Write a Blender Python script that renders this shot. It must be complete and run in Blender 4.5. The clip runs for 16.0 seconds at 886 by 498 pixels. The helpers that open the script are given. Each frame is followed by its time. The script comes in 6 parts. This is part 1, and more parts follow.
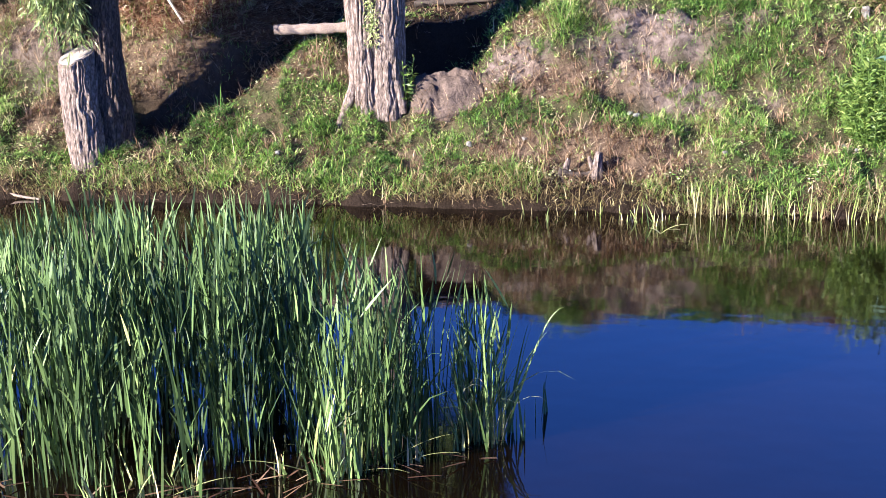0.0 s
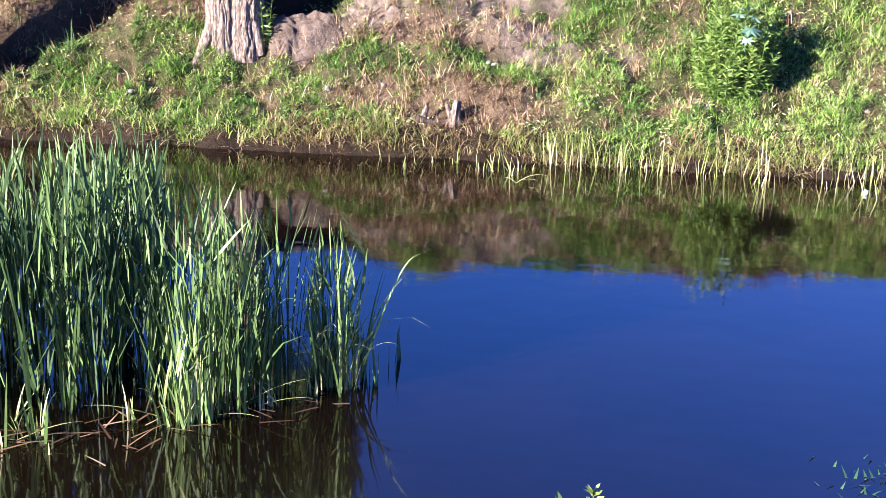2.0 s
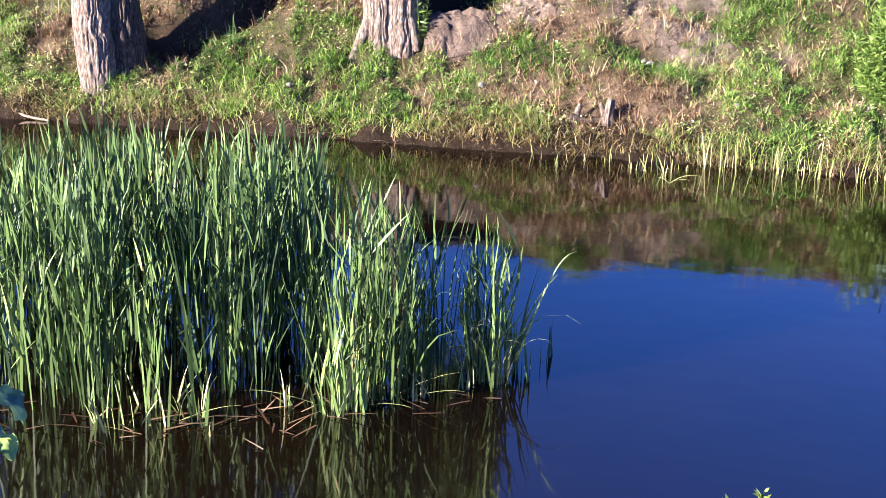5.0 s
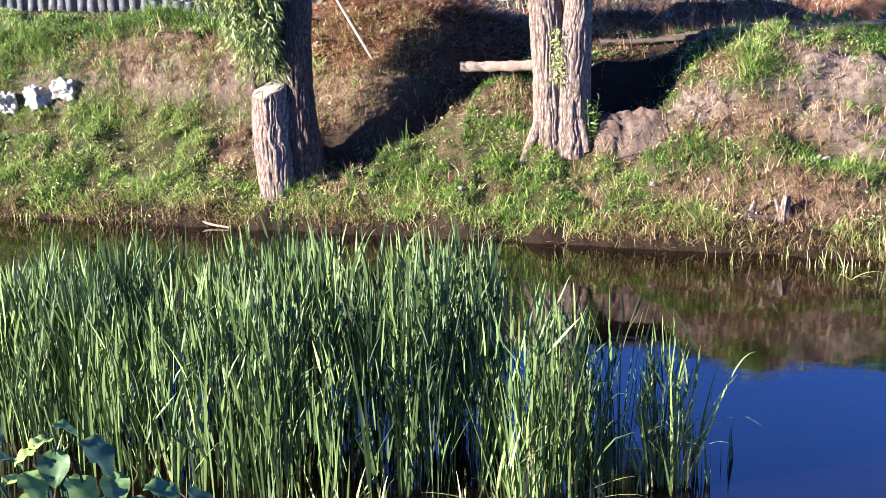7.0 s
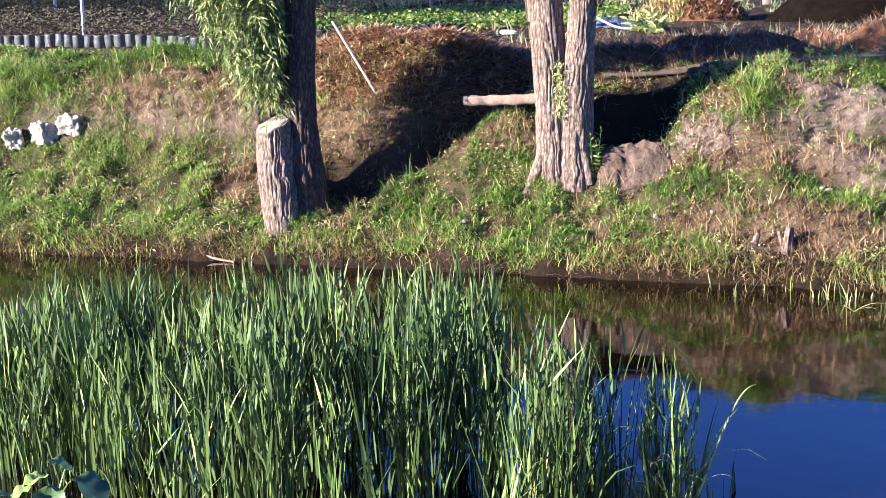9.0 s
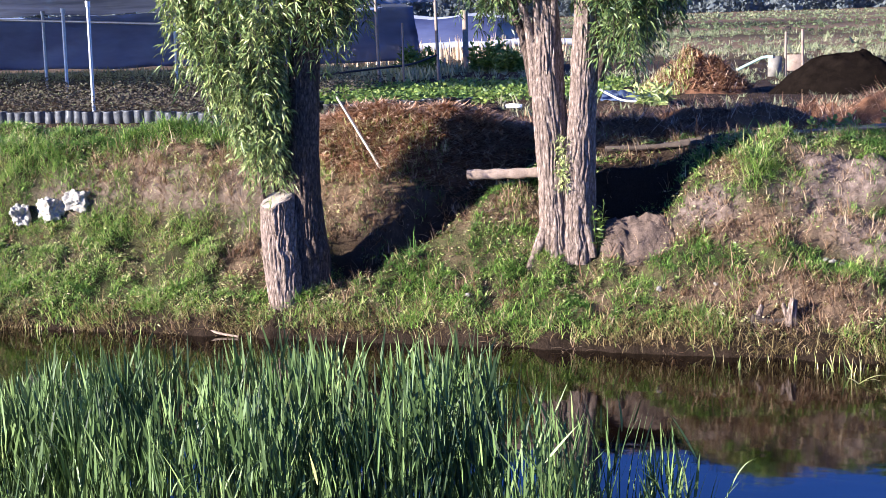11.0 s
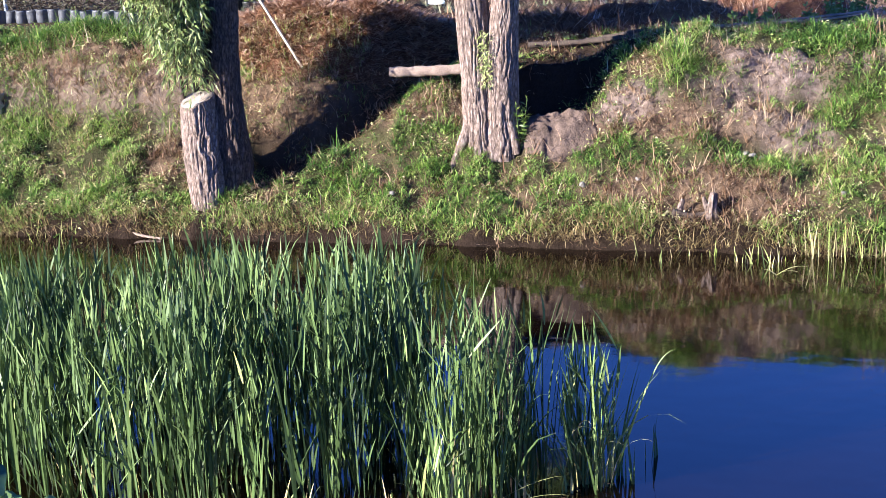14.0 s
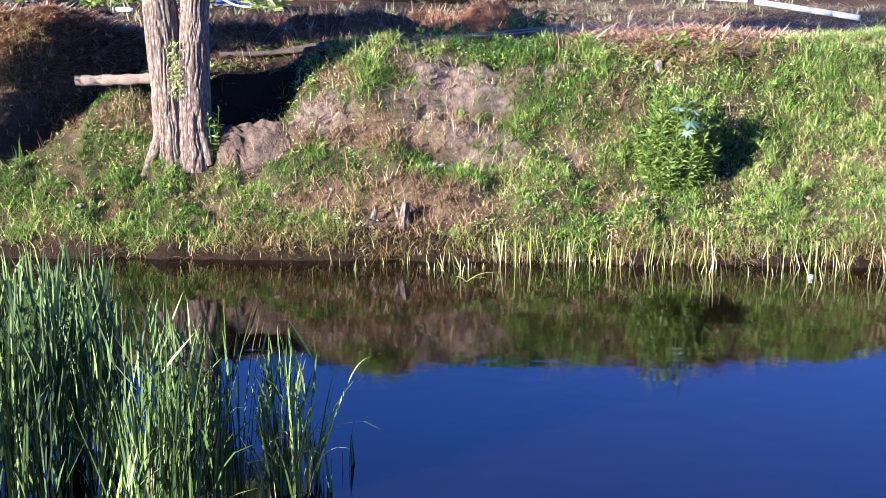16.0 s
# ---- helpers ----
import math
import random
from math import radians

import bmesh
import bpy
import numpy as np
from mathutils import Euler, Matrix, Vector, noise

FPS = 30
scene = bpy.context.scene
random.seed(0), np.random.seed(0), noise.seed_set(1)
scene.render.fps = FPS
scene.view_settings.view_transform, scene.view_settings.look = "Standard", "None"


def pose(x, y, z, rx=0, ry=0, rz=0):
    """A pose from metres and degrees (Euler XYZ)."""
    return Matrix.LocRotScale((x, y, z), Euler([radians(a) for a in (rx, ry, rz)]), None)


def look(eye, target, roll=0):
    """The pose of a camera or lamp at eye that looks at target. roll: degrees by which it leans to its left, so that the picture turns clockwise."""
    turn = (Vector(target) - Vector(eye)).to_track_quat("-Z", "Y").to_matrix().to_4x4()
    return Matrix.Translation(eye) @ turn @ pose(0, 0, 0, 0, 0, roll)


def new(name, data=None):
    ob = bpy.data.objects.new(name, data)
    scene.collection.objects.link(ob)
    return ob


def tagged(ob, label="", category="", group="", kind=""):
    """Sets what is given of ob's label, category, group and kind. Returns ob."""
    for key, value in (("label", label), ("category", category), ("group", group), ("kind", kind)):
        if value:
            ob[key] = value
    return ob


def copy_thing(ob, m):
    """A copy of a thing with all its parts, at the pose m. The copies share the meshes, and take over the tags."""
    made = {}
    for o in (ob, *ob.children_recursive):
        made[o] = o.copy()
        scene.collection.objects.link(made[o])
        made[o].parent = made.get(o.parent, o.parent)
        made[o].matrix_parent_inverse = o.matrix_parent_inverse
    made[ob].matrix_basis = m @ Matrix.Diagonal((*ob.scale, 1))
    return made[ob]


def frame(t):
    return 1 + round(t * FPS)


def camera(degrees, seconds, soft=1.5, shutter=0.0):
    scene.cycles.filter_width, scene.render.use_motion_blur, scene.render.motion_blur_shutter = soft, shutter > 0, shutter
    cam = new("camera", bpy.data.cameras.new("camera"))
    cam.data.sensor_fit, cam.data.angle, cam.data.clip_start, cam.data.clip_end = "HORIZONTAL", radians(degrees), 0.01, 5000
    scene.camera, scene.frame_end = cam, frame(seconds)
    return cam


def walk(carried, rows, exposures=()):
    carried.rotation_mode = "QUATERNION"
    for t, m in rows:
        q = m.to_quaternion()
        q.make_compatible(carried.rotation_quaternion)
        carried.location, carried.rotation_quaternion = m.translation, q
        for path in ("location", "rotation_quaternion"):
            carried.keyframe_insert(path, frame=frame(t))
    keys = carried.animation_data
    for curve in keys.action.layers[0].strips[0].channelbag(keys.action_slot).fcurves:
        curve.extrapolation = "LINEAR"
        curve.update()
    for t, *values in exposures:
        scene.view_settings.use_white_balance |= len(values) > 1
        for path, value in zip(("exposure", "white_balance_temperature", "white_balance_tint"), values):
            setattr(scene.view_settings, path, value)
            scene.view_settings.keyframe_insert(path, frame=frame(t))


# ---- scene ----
# ---------------------------------------------------------------- camera
cam = camera(36.2, 16.0, soft=0.6)
PATH = [
    (0.0, -0.035, 0.0132, 4.4564, -1.9199, 14.3065, 0.3152, -0.852),
    (0.5, -0.0372, 0.0052, 4.4498, -1.6728, 14.1616, -0.2321, -0.621),
    (1.0, -0.0357, 0.0239, 4.4554, -1.5433, 14.1048, -0.4897, -0.437),
    (1.5, -0.0299, 0.0359, 4.4559, -1.0813, 14.194, -0.3859, 0.42),
    (2.0, -0.0377, 0.0336, 4.4469, -0.3169, 14.2792, -0.2419, 2.138),
    (2.5, -0.0469, 0.0379, 4.4423, -0.4319, 14.2314, -0.3944, 2.084),
    (3.0, -0.0495, 0.053, 4.4476, -0.7982, 14.1876, -0.5173, 1.645),
    (3.2, -0.0525, 0.0442, 4.4425, -0.946, 14.1492, -0.5825, 1.36),
    (5.3, -0.1658, -0.0179, 4.4491, -2.0267, 14.1348, -0.1592, 1.964),
    (5.5, -0.1673, -0.0189, 4.4526, -2.0374, 14.1935, 0.0353, 2.071),
    (6.0, -0.1728, -0.0281, 4.4568, -2.6085, 14.2827, 0.6794, 1.03),
    (6.5, -0.1737, -0.0356, 4.4567, -3.2603, 14.1908, 0.8398, -0.088),
    (7.0, -0.1817, -0.0349, 4.457, -3.9116, 14.0117, 0.7445, -1.016),
    (7.5, -0.1737, -0.0363, 4.4607, -4.3082, 13.9047, 0.7795, -1.599),
    (8.0, -0.1705, -0.0393, 4.4692, -4.2803, 13.9716, 1.0338, -2.005),
    (8.5, -0.1569, -0.0443, 4.4734, -4.5064, 13.9229, 1.1573, -2.395),
    (9.0, -0.1189, -0.0551, 4.4757, -3.9468, 14.0534, 1.1146, -1.355),
    (9.2, -0.1134, -0.0569, 4.4771, -3.7861, 14.0966, 1.1322, -1.258),
    (11.3, 0.0156, -0.0282, 4.5049, -4.0027, 14.2052, 2.0024, -1.82),
    (11.5, 0.0152, -0.0283, 4.5024, -4.0176, 14.2044, 2.0189, -1.86),
    (12.0, 0.0108, -0.0245, 4.495, -4.4417, 14.0666, 1.9228, -1.999),
    (12.5, 0.0058, -0.0202, 4.4894, -5.1258, 13.8099, 1.7702, -2.46),
    (13.0, 0.0125, -0.0184, 4.4816, -4.698, 13.8492, 1.241, -2.526),
    (13.5, 0.0229, -0.0211, 4.4816, -3.7746, 14.0496, 0.9328, -2.308),
    (14.0, 0.036, -0.0222, 4.4847, -3.1357, 14.1656, 0.7904, -1.929),
    (14.5, 0.0499, -0.0274, 4.4897, -2.0514, 14.3857, 0.9051, -0.582),
    (15.0, 0.0559, -0.0342, 4.495, -1.1694, 14.4777, 0.9029, -0.328),
    (15.5, 0.0614, -0.0402, 4.4973, -0.4131, 14.527, 0.9515, -0.029),
    (16.0, 0.0652, -0.047, 4.4955, 0.2053, 14.506, 0.8636, 0.296),
]
walk(cam, [(r[0], look(r[1:4], r[4:7], r[7])) for r in PATH], [(0.0, 2.14, 6300, 12), (2.5, 2.5, 6500, 13), (5.5, 2.38, 6750, 12), (9.0, 2.16, 6800, 12), (12.0, 1.9, 6300, 13), (14.5, 2.08, 6400, 13), (16.0, 2.1, 6450, 12)])

# ---------------------------------------------------------------- light
SUN_EL, SUN_ROT = radians(18.0), radians(233.0)
SUN_DIR = Vector((math.sin(SUN_ROT) * math.cos(SUN_EL), math.cos(SUN_ROT) * math.cos(SUN_EL), math.sin(SUN_EL)))
world = bpy.data.worlds.new("world")
scene.world = world
world.use_nodes = True
wn = world.node_tree.nodes
sky = wn.new("ShaderNodeTexSky")
sky.sky_type = "NISHITA"
sky.sun_disc = False
sky.sun_elevation, sky.sun_rotation = SUN_EL, SUN_ROT
sky.altitude, sky.air_density, sky.dust_density, sky.ozone_density = 2250.0, 1.0, 0.1, 4.0
wn["Background"].inputs["Strength"].default_value = 0.053
deep = wn.new("ShaderNodeMixRGB")
deep.blend_type = "MULTIPLY"
deep.inputs[0].default_value, deep.inputs[2].default_value = 1.0, (0.50, 0.82, 1.70, 1)
world.node_tree.links.new(sky.outputs[0], deep.inputs[1])
world.node_tree.links.new(deep.outputs[0], wn["Background"].inputs["Color"])
sun = new("sun", bpy.data.lights.new("sun", "SUN"))
sun.data.energy, sun.data.angle, sun.data.color = 5.0, radians(0.53), (1.0, 0.95, 0.89)
sun.matrix_world = look((0, 0, 30), Vector((0, 0, 30)) - SUN_DIR)

# ---------------------------------------------------------------- materials
rng = np.random.default_rng(7)


class Mat:
    """A node material with a Principled shader and short ways to add nodes."""

    def __init__(self, name, rough=0.7, metal=0.0, spec=0.5):
        self.m = bpy.data.materials.new(name)
        self.m.use_nodes = True
        self.t = self.m.node_tree
        self.b = self.t.nodes["Principled BSDF"]
        self.b.inputs["Roughness"].default_value = rough
        self.b.inputs["Metallic"].default_value = metal
        self.b.inputs["Specular IOR Level"].default_value = spec

    def n(self, kind, **props):
        node = self.t.nodes.new(kind)
        for key, value in props.items():
            if key == "operation":
                node.operation = value
            elif key == "blend_type":
                node.blend_type = value
            elif key == "attribute_name":
                node.attribute_name = value
        return node

    def link(self, a, b):
        self.t.links.new(a, b)

    def coord(self, scale=(1, 1, 1)):
        tc, mp = self.n("ShaderNodeTexCoord"), self.n("ShaderNodeMapping")
        mp.inputs["Scale"].default_value = scale
        self.link(tc.outputs["Object"], mp.inputs["Vector"])
        return mp.outputs[0]

    def noise(self, scale, detail=5.0, rough=0.6, vec=None):
        node = self.n("ShaderNodeTexNoise")
        node.inputs["Scale"].default_value, node.inputs["Detail"].default_value = scale, detail
        node.inputs["Roughness"].default_value = rough
        self.link(vec if vec else self.coord(), node.inputs["Vector"])
        return node.outputs["Fac"]

    def ramp(self, fac, stops):
        node = self.n("ShaderNodeValToRGB")
        el = node.color_ramp.elements
        while len(el) < len(stops):
            el.new(0.5)
        for e, (p, c) in zip(el, stops):
            e.position, e.color = p, (*c, 1)
        self.link(fac, node.inputs[0])
        return node.outputs[0]

    def mix(self, fac, a, b, blend="MIX"):
        node = self.n("ShaderNodeMixRGB", blend_type=blend)
        for value, k in ((fac, 0), (a, 1), (b, 2)):
            if isinstance(value, float):
                node.inputs[k].default_value = value
            elif isinstance(value, tuple):
                node.inputs[k].default_value = (*value, 1)
            else:
                self.link(value, node.inputs[k])
        return node.outputs[0]

    def math(self, op, a, b):
        node = self.n("ShaderNodeMath", operation=op)
        for k, value in enumerate((a, b)):
            if isinstance(value, (int, float)):
                node.inputs[k].default_value = value
            else:
                self.link(value, node.inputs[k])
        return node.outputs[0]

    def attr(self, name, out="Fac"):
        return self.n("ShaderNodeAttribute", attribute_name=name).outputs[out]

    def island(self):
        return self.n("ShaderNodeNewGeometry").outputs["Random Per Island"]

    def color(self, c):
        if isinstance(c, tuple):
            self.b.inputs["Base Color"].default_value = (*c, 1)
        else:
            self.link(c, self.b.inputs["Base Color"])
        return self

    def bump(self, height, strength=0.5, dist=0.02):
        node = self.n("ShaderNodeBump")
        node.inputs["Strength"].default_value, node.inputs["Distance"].default_value = strength, dist
        self.link(height, node.inputs["Height"])
        self.link(node.outputs[0], self.b.inputs["Normal"])
        return self

    def thin(self, col, amount):
        """Lets part of the light through, as a leaf does."""
        tr, ms = self.n("ShaderNodeBsdfTranslucent"), self.n("ShaderNodeMixShader")
        ms.inputs[0].default_value = amount
        if isinstance(col, tuple):
            tr.inputs[0].default_value = (*col, 1)
        else:
            self.link(col, tr.inputs[0])
        self.link(self.b.outputs[0], ms.inputs[1])
        self.link(tr.outputs[0], ms.inputs[2])
        self.link(ms.outputs[0], self.t.nodes["Material Output"].inputs["Surface"])
        return self


def leafy(name, stops, rough=0.5, thin=0.3, spec=0.4):
    """Leaf colour from the 'tone' of each leaf, with a little noise along it."""
    M = Mat(name, rough, spec=spec)
    fac = M.math("ADD", M.attr("tone"), M.math("MULTIPLY", M.math("SUBTRACT", M.noise(9.0, 3), 0.5), 0.22))
    c = M.ramp(fac, stops)
    return M.color(c).thin(c, thin).m


def mottled(name, a, b, scale, rough=0.8, bump=0.4, dist=0.02, fine=40.0, spec=0.4, metal=0.0):
    M = Mat(name, rough, metal, spec)
    big, small = M.noise(scale, 6, 0.65), M.noise(fine, 4, 0.6)
    f = M.math("ADD", M.math("MULTIPLY", big, 0.65), M.math("MULTIPLY", small, 0.35))
    c = M.ramp(f, [(0.3, a), (0.7, b)])
    return M.color(c).bump(f, bump, dist).m


GRASS = leafy("grass_blades", [(0.0, (0.036, 0.085, 0.020)), (0.35, (0.150, 0.285, 0.050)), (0.62, (0.33, 0.45, 0.105)), (0.82, (0.52, 0.48, 0.23)), (1.0, (0.58, 0.46, 0.31))], 0.55, 0.18, 0.25)
STRAW = leafy("dry_straw", [(0.0, (0.075, 0.036, 0.022)), (0.4, (0.245, 0.148, 0.088)), (0.75, (0.43, 0.31, 0.205)), (1.0, (0.57, 0.445, 0.33))], 0.75, 0.08, 0.1)
RUSTSTALK = leafy("rusty_stalks", [(0.0, (0.070, 0.034, 0.022)), (0.4, (0.30, 0.155, 0.090)), (0.75, (0.52, 0.335, 0.215)), (1.0, (0.70, 0.54, 0.41))], 0.8, 0.05, 0.1)
REED = leafy("cattail_leaves", [(0.0, (0.020, 0.040, 0.015)), (0.42, (0.098, 0.162, 0.050)), (0.70, (0.205, 0.290, 0.098)), (0.88, (0.38, 0.40, 0.14)), (1.0, (0.56, 0.45, 0.25))], 0.5, 0.10, 0.3)
WILLOW = leafy("willow_leaves", [(0.0, (0.026, 0.055, 0.018)), (0.5, (0.150, 0.215, 0.062)), (1.0, (0.42, 0.46, 0.17))], 0.45, 0.12)
BUSHLEAF = leafy("bush_leaves", [(0.0, (0.034, 0.078, 0.016)), (0.5, (0.125, 0.205, 0.042)), (1.0, (0.31, 0.37, 0.095))], 0.5, 0.35)
BIGLEAF = leafy("broad_leaves", [(0.0, (0.03, 0.075, 0.040)), (0.5, (0.12, 0.21, 0.075)), (1.0, (0.34, 0.44, 0.13))], 0.5, 0.2, 0.4)
BLUELEAF = leafy("blue_green_leaves", [(0.0, (0.07, 0.14, 0.09)), (1.0, (0.20, 0.31, 0.22))], 0.4, 0.2)


def ground_material():
    M = Mat("ground_soil", 0.95, spec=0.05)
    big, mid, fine = M.noise(0.9, 6), M.noise(7.0, 6, 0.7), M.noise(55.0, 4)
    soil = M.ramp(M.math("ADD", M.math("MULTIPLY", mid, 0.6), M.math("MULTIPLY", fine, 0.4)), [(0.3, (0.016, 0.011, 0.008)), (0.7, (0.075, 0.050, 0.036))])
    straw = M.ramp(M.noise(18.0, 6, 0.75, M.coord((1, 1, 0.4))), [(0.3, (0.065, 0.042, 0.028)), (0.7, (0.25, 0.170, 0.112))])
    pale = M.ramp(M.noise(11.0, 7, 0.7), [(0.33, (0.075, 0.053, 0.042)), (0.68, (0.33, 0.25, 0.21))])
    green = M.ramp(M.math("ADD", M.math("MULTIPLY", big, 0.5), M.math("MULTIPLY", fine, 0.5)), [(0.35, (0.024, 0.026, 0.012)), (0.65, (0.098, 0.090, 0.042))])
    sep = M.n("ShaderNodeSeparateColor")
    M.link(M.attr("cover", "Color"), sep.inputs[0])
    c = M.mix(sep.outputs[0], soil, green)
    c = M.mix(sep.outputs[1], c, straw)
    c = M.mix(sep.outputs[2], c, pale)
    h = M.math("ADD", mid, M.math("MULTIPLY", fine, 0.6))
    # wet mud at the waterline; behind the willows it paints in tree shade
    mud_and_shade = M.ramp(fine, [(0.3, (0.010, 0.007, 0.005)), (0.7, (0.042, 0.028, 0.020))])
    c = M.mix(M.attr("wet"), c, mud_and_shade)
    return M.color(c).bump(h, 0.9, 0.05).m


def water_material():
    M = Mat("pond_water", 0.05, spec=0.5)
    M.b.inputs["IOR"].default_value = 1.75
    c = M.ramp(M.noise(0.8, 4), [(0.3, (0.003, 0.0016, 0.0008)), (0.7, (0.006, 0.003, 0.0014))])
    h = M.noise(2.2, 2, 0.4, M.coord((1.0, 1.6, 1)))
    return M.color(c).bump(h, 0.09, 0.02).m


def bark_material(name, a, b, c):
    M = Mat(name, 0.9, spec=0.15)
    ridges = M.noise(13.0, 7, 0.72, M.coord((2.4, 2.4, 0.55)))
    fine = M.noise(60.0, 5, 0.7, M.coord((1, 1, 0.5)))
    f = M.math("ADD", M.math("MULTIPLY", ridges, 0.7), M.math("MULTIPLY", fine, 0.3))
    cells = M.n("ShaderNodeTexVoronoi")
    cells.feature = "DISTANCE_TO_EDGE"
    cells.inputs["Scale"].default_value = 21.0
    warp = M.n("ShaderNodeVectorMath", operation="ADD")
    M.link(M.coord((1, 1, 0.36)), warp.inputs[0])
    M.link(M.mix(0.93, M.noise(7.0, 4), (0.0, 0.0, 0.0)), warp.inputs[1])
    M.link(warp.outputs[0], cells.inputs["Vector"])
    plates = M.math("MINIMUM", M.math("MULTIPLY", cells.outputs["Distance"], 3.2), 1.0)
    f = M.math("SUBTRACT", f, M.math("MULTIPLY", M.math("SUBTRACT", 1.0, plates), 0.13))
    return M.color(M.ramp(f, [(0.26, a), (0.42, b), (0.60, c)])).bump(f, 1.0, 0.04).m


GROUND, WATER = ground_material(), water_material()
BARK = bark_material("willow_bark", (0.042, 0.030, 0.024), (0.185, 0.136, 0.112), (0.40, 0.320, 0.275))
# the same bark with crown shade mixed into its colours
SHADEBARK = bark_material("shaded_willow_bark", (0.022, 0.016, 0.013), (0.085, 0.060, 0.048), (0.19, 0.14, 0.115))
CUTWOOD = mottled("sawn_wood", (0.16, 0.125, 0.10), (0.42, 0.35, 0.30), 8.0, 0.8, 0.4, 0.01)
POLEWOOD = mottled("bleached_pole", (0.36, 0.32, 0.26), (0.60, 0.55, 0.46), 4.0, 0.8, 0.4, 0.01)
BAREWOOD = mottled("bare_weathered_wood", (0.30, 0.235, 0.21), (0.50, 0.41, 0.37), 6.0, 0.85, 0.4, 0.01)
OLDWOOD = mottled("weathered_wood", (0.15, 0.105, 0.08), (0.37, 0.28, 0.225), 5.0, 0.85, 0.6, 0.01)
# old wood, darkened further so that its colour holds tree shade
OLDSHADEWOOD = mottled("old_wood_with_shade", (0.035, 0.026, 0.02), (0.11, 0.08, 0.062), 5.0, 0.9, 0.6, 0.01)
STONE = mottled("white_limestone", (0.18, 0.162, 0.138), (0.48, 0.45, 0.40), 6.0, 0.9, 0.8, 0.03)
SOIL = mottled("loose_soil", (0.04, 0.028, 0.022), (0.18, 0.13, 0.105), 5.0, 0.95, 1.0, 0.04, 40.0, 0.05)
COMPOST = mottled("brown_compost", (0.070, 0.034, 0.021), (0.26, 0.13, 0.075), 4.0, 0.95, 1.0, 0.05, 40.0, 0.05)
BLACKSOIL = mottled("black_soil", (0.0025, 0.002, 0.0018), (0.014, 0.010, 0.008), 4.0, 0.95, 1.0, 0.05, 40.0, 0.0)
STEEL = mottled("galvanised_steel", (0.42, 0.43, 0.45), (0.66, 0.67, 0.69), 6.0, 0.45, 0.1, 0.004, 30.0, 0.5, 0.6)
PVC = mottled("white_plastic_pipe", (0.66, 0.66, 0.64), (0.80, 0.80, 0.78), 3.0, 0.45, 0.05, 0.004)
BAGPLASTIC = mottled("grey_bag_plastic", (0.02, 0.021, 0.024), (0.125, 0.132, 0.145), 9.0, 0.4, 0.5, 0.01, 25.0)
BLACKPLASTIC = mottled("black_pot_plastic", (0.012, 0.012, 0.014), (0.03, 0.03, 0.034), 8.0, 0.4, 0.2, 0.006)
CONCRETE = mottled("pale_concrete", (0.12, 0.11, 0.095), (0.27, 0.245, 0.22), 6.0, 0.9, 0.5, 0.01)
GREENHOSE = mottled("pale_green_hose", (0.25, 0.42, 0.36), (0.40, 0.58, 0.50), 6.0, 0.45, 0.1, 0.004)


def net_material(name, a, b, thin, weave=0.0):
    M = Mat(name, 0.7, spec=0.2)
    c = M.ramp(M.noise(0.35, 5, 0.6, M.coord((0.5, 1, 1.6))), [(0.3, a), (0.7, b)])
    M.color(c).bump(M.noise(1.4, 3), 0.4, 0.08).thin(c, thin)
    holes, ms = M.n("ShaderNodeBsdfTransparent"), M.n("ShaderNodeMixShader")
    ms.inputs[0].default_value = weave
    out = M.t.nodes["Material Output"].inputs["Surface"]
    M.link(out.links[0].from_socket, ms.inputs[1])
    M.link(holes.outputs[0], ms.inputs[2])
    M.link(ms.outputs[0], out)
    return M.m


BLUENET = net_material("blue_shade_net", (0.075, 0.105, 0.19), (0.21, 0.28, 0.46), 0.35, 0.15)
DARKNET = net_material("dark_shade_net", (0.10, 0.115, 0.155), (0.34, 0.37, 0.46), 0.5, 0.25)
NAVYSHEET = net_material("navy_plastic_sheet", (0.02, 0.026, 0.07), (0.06, 0.075, 0.16), 0.1)
WHITESHEET = net_material("pale_plastic_sheet", (0.38, 0.40, 0.46), (0.62, 0.64, 0.68), 0.2)
# distance haze is mixed into these leaf colours
HAZETREE = leafy("hazed_foliage", [(0.0, (0.17, 0.20, 0.21)), (1.0, (0.24, 0.27, 0.275))], 0.95, 0.5, 0.0)
# field grass with its colours greyed to carry haze
HAZEGRASS = leafy("hazed_field_grass", [(0.0, (0.13, 0.165, 0.085)), (0.5, (0.26, 0.29, 0.155)), (1.0, (0.46, 0.42, 0.29))], 0.8, 0.25, 0.05)


# ---------------------------------------------------------------- mesh helpers
def value_noise(x, y, seed=0, freq=1.0):
    """Smooth value noise between -1 and 1 for arrays of places."""
    r = np.random.default_rng(1000 + seed).uniform(-1, 1, (256, 256))
    x, y = np.asarray(x, float) * freq + 57.3, np.asarray(y, float) * freq + 91.7
    xi, yi = np.floor(x).astype(int), np.floor(y).astype(int)
    fx, fy = x - xi, y - yi
    fx, fy = fx * fx * (3 - 2 * fx), fy * fy * (3 - 2 * fy)
    g = lambda a, b: r[a % 256, b % 256]
    return (g(xi, yi) * (1 - fx) + g(xi + 1, yi) * fx) * (1 - fy) + (g(xi, yi + 1) * (1 - fx) + g(xi + 1, yi + 1) * fx) * fy


def fbm(x, y, seed=0, freq=1.0, octaves=4):
    return sum(value_noise(x, y, seed + k, freq * 2 ** k) * 0.5 ** k for k in range(octaves)) / 1.6


def smooth(a, b, v):
    t = np.clip((v - a) / (b - a), 0, 1)
    return t * t * (3 - 2 * t)


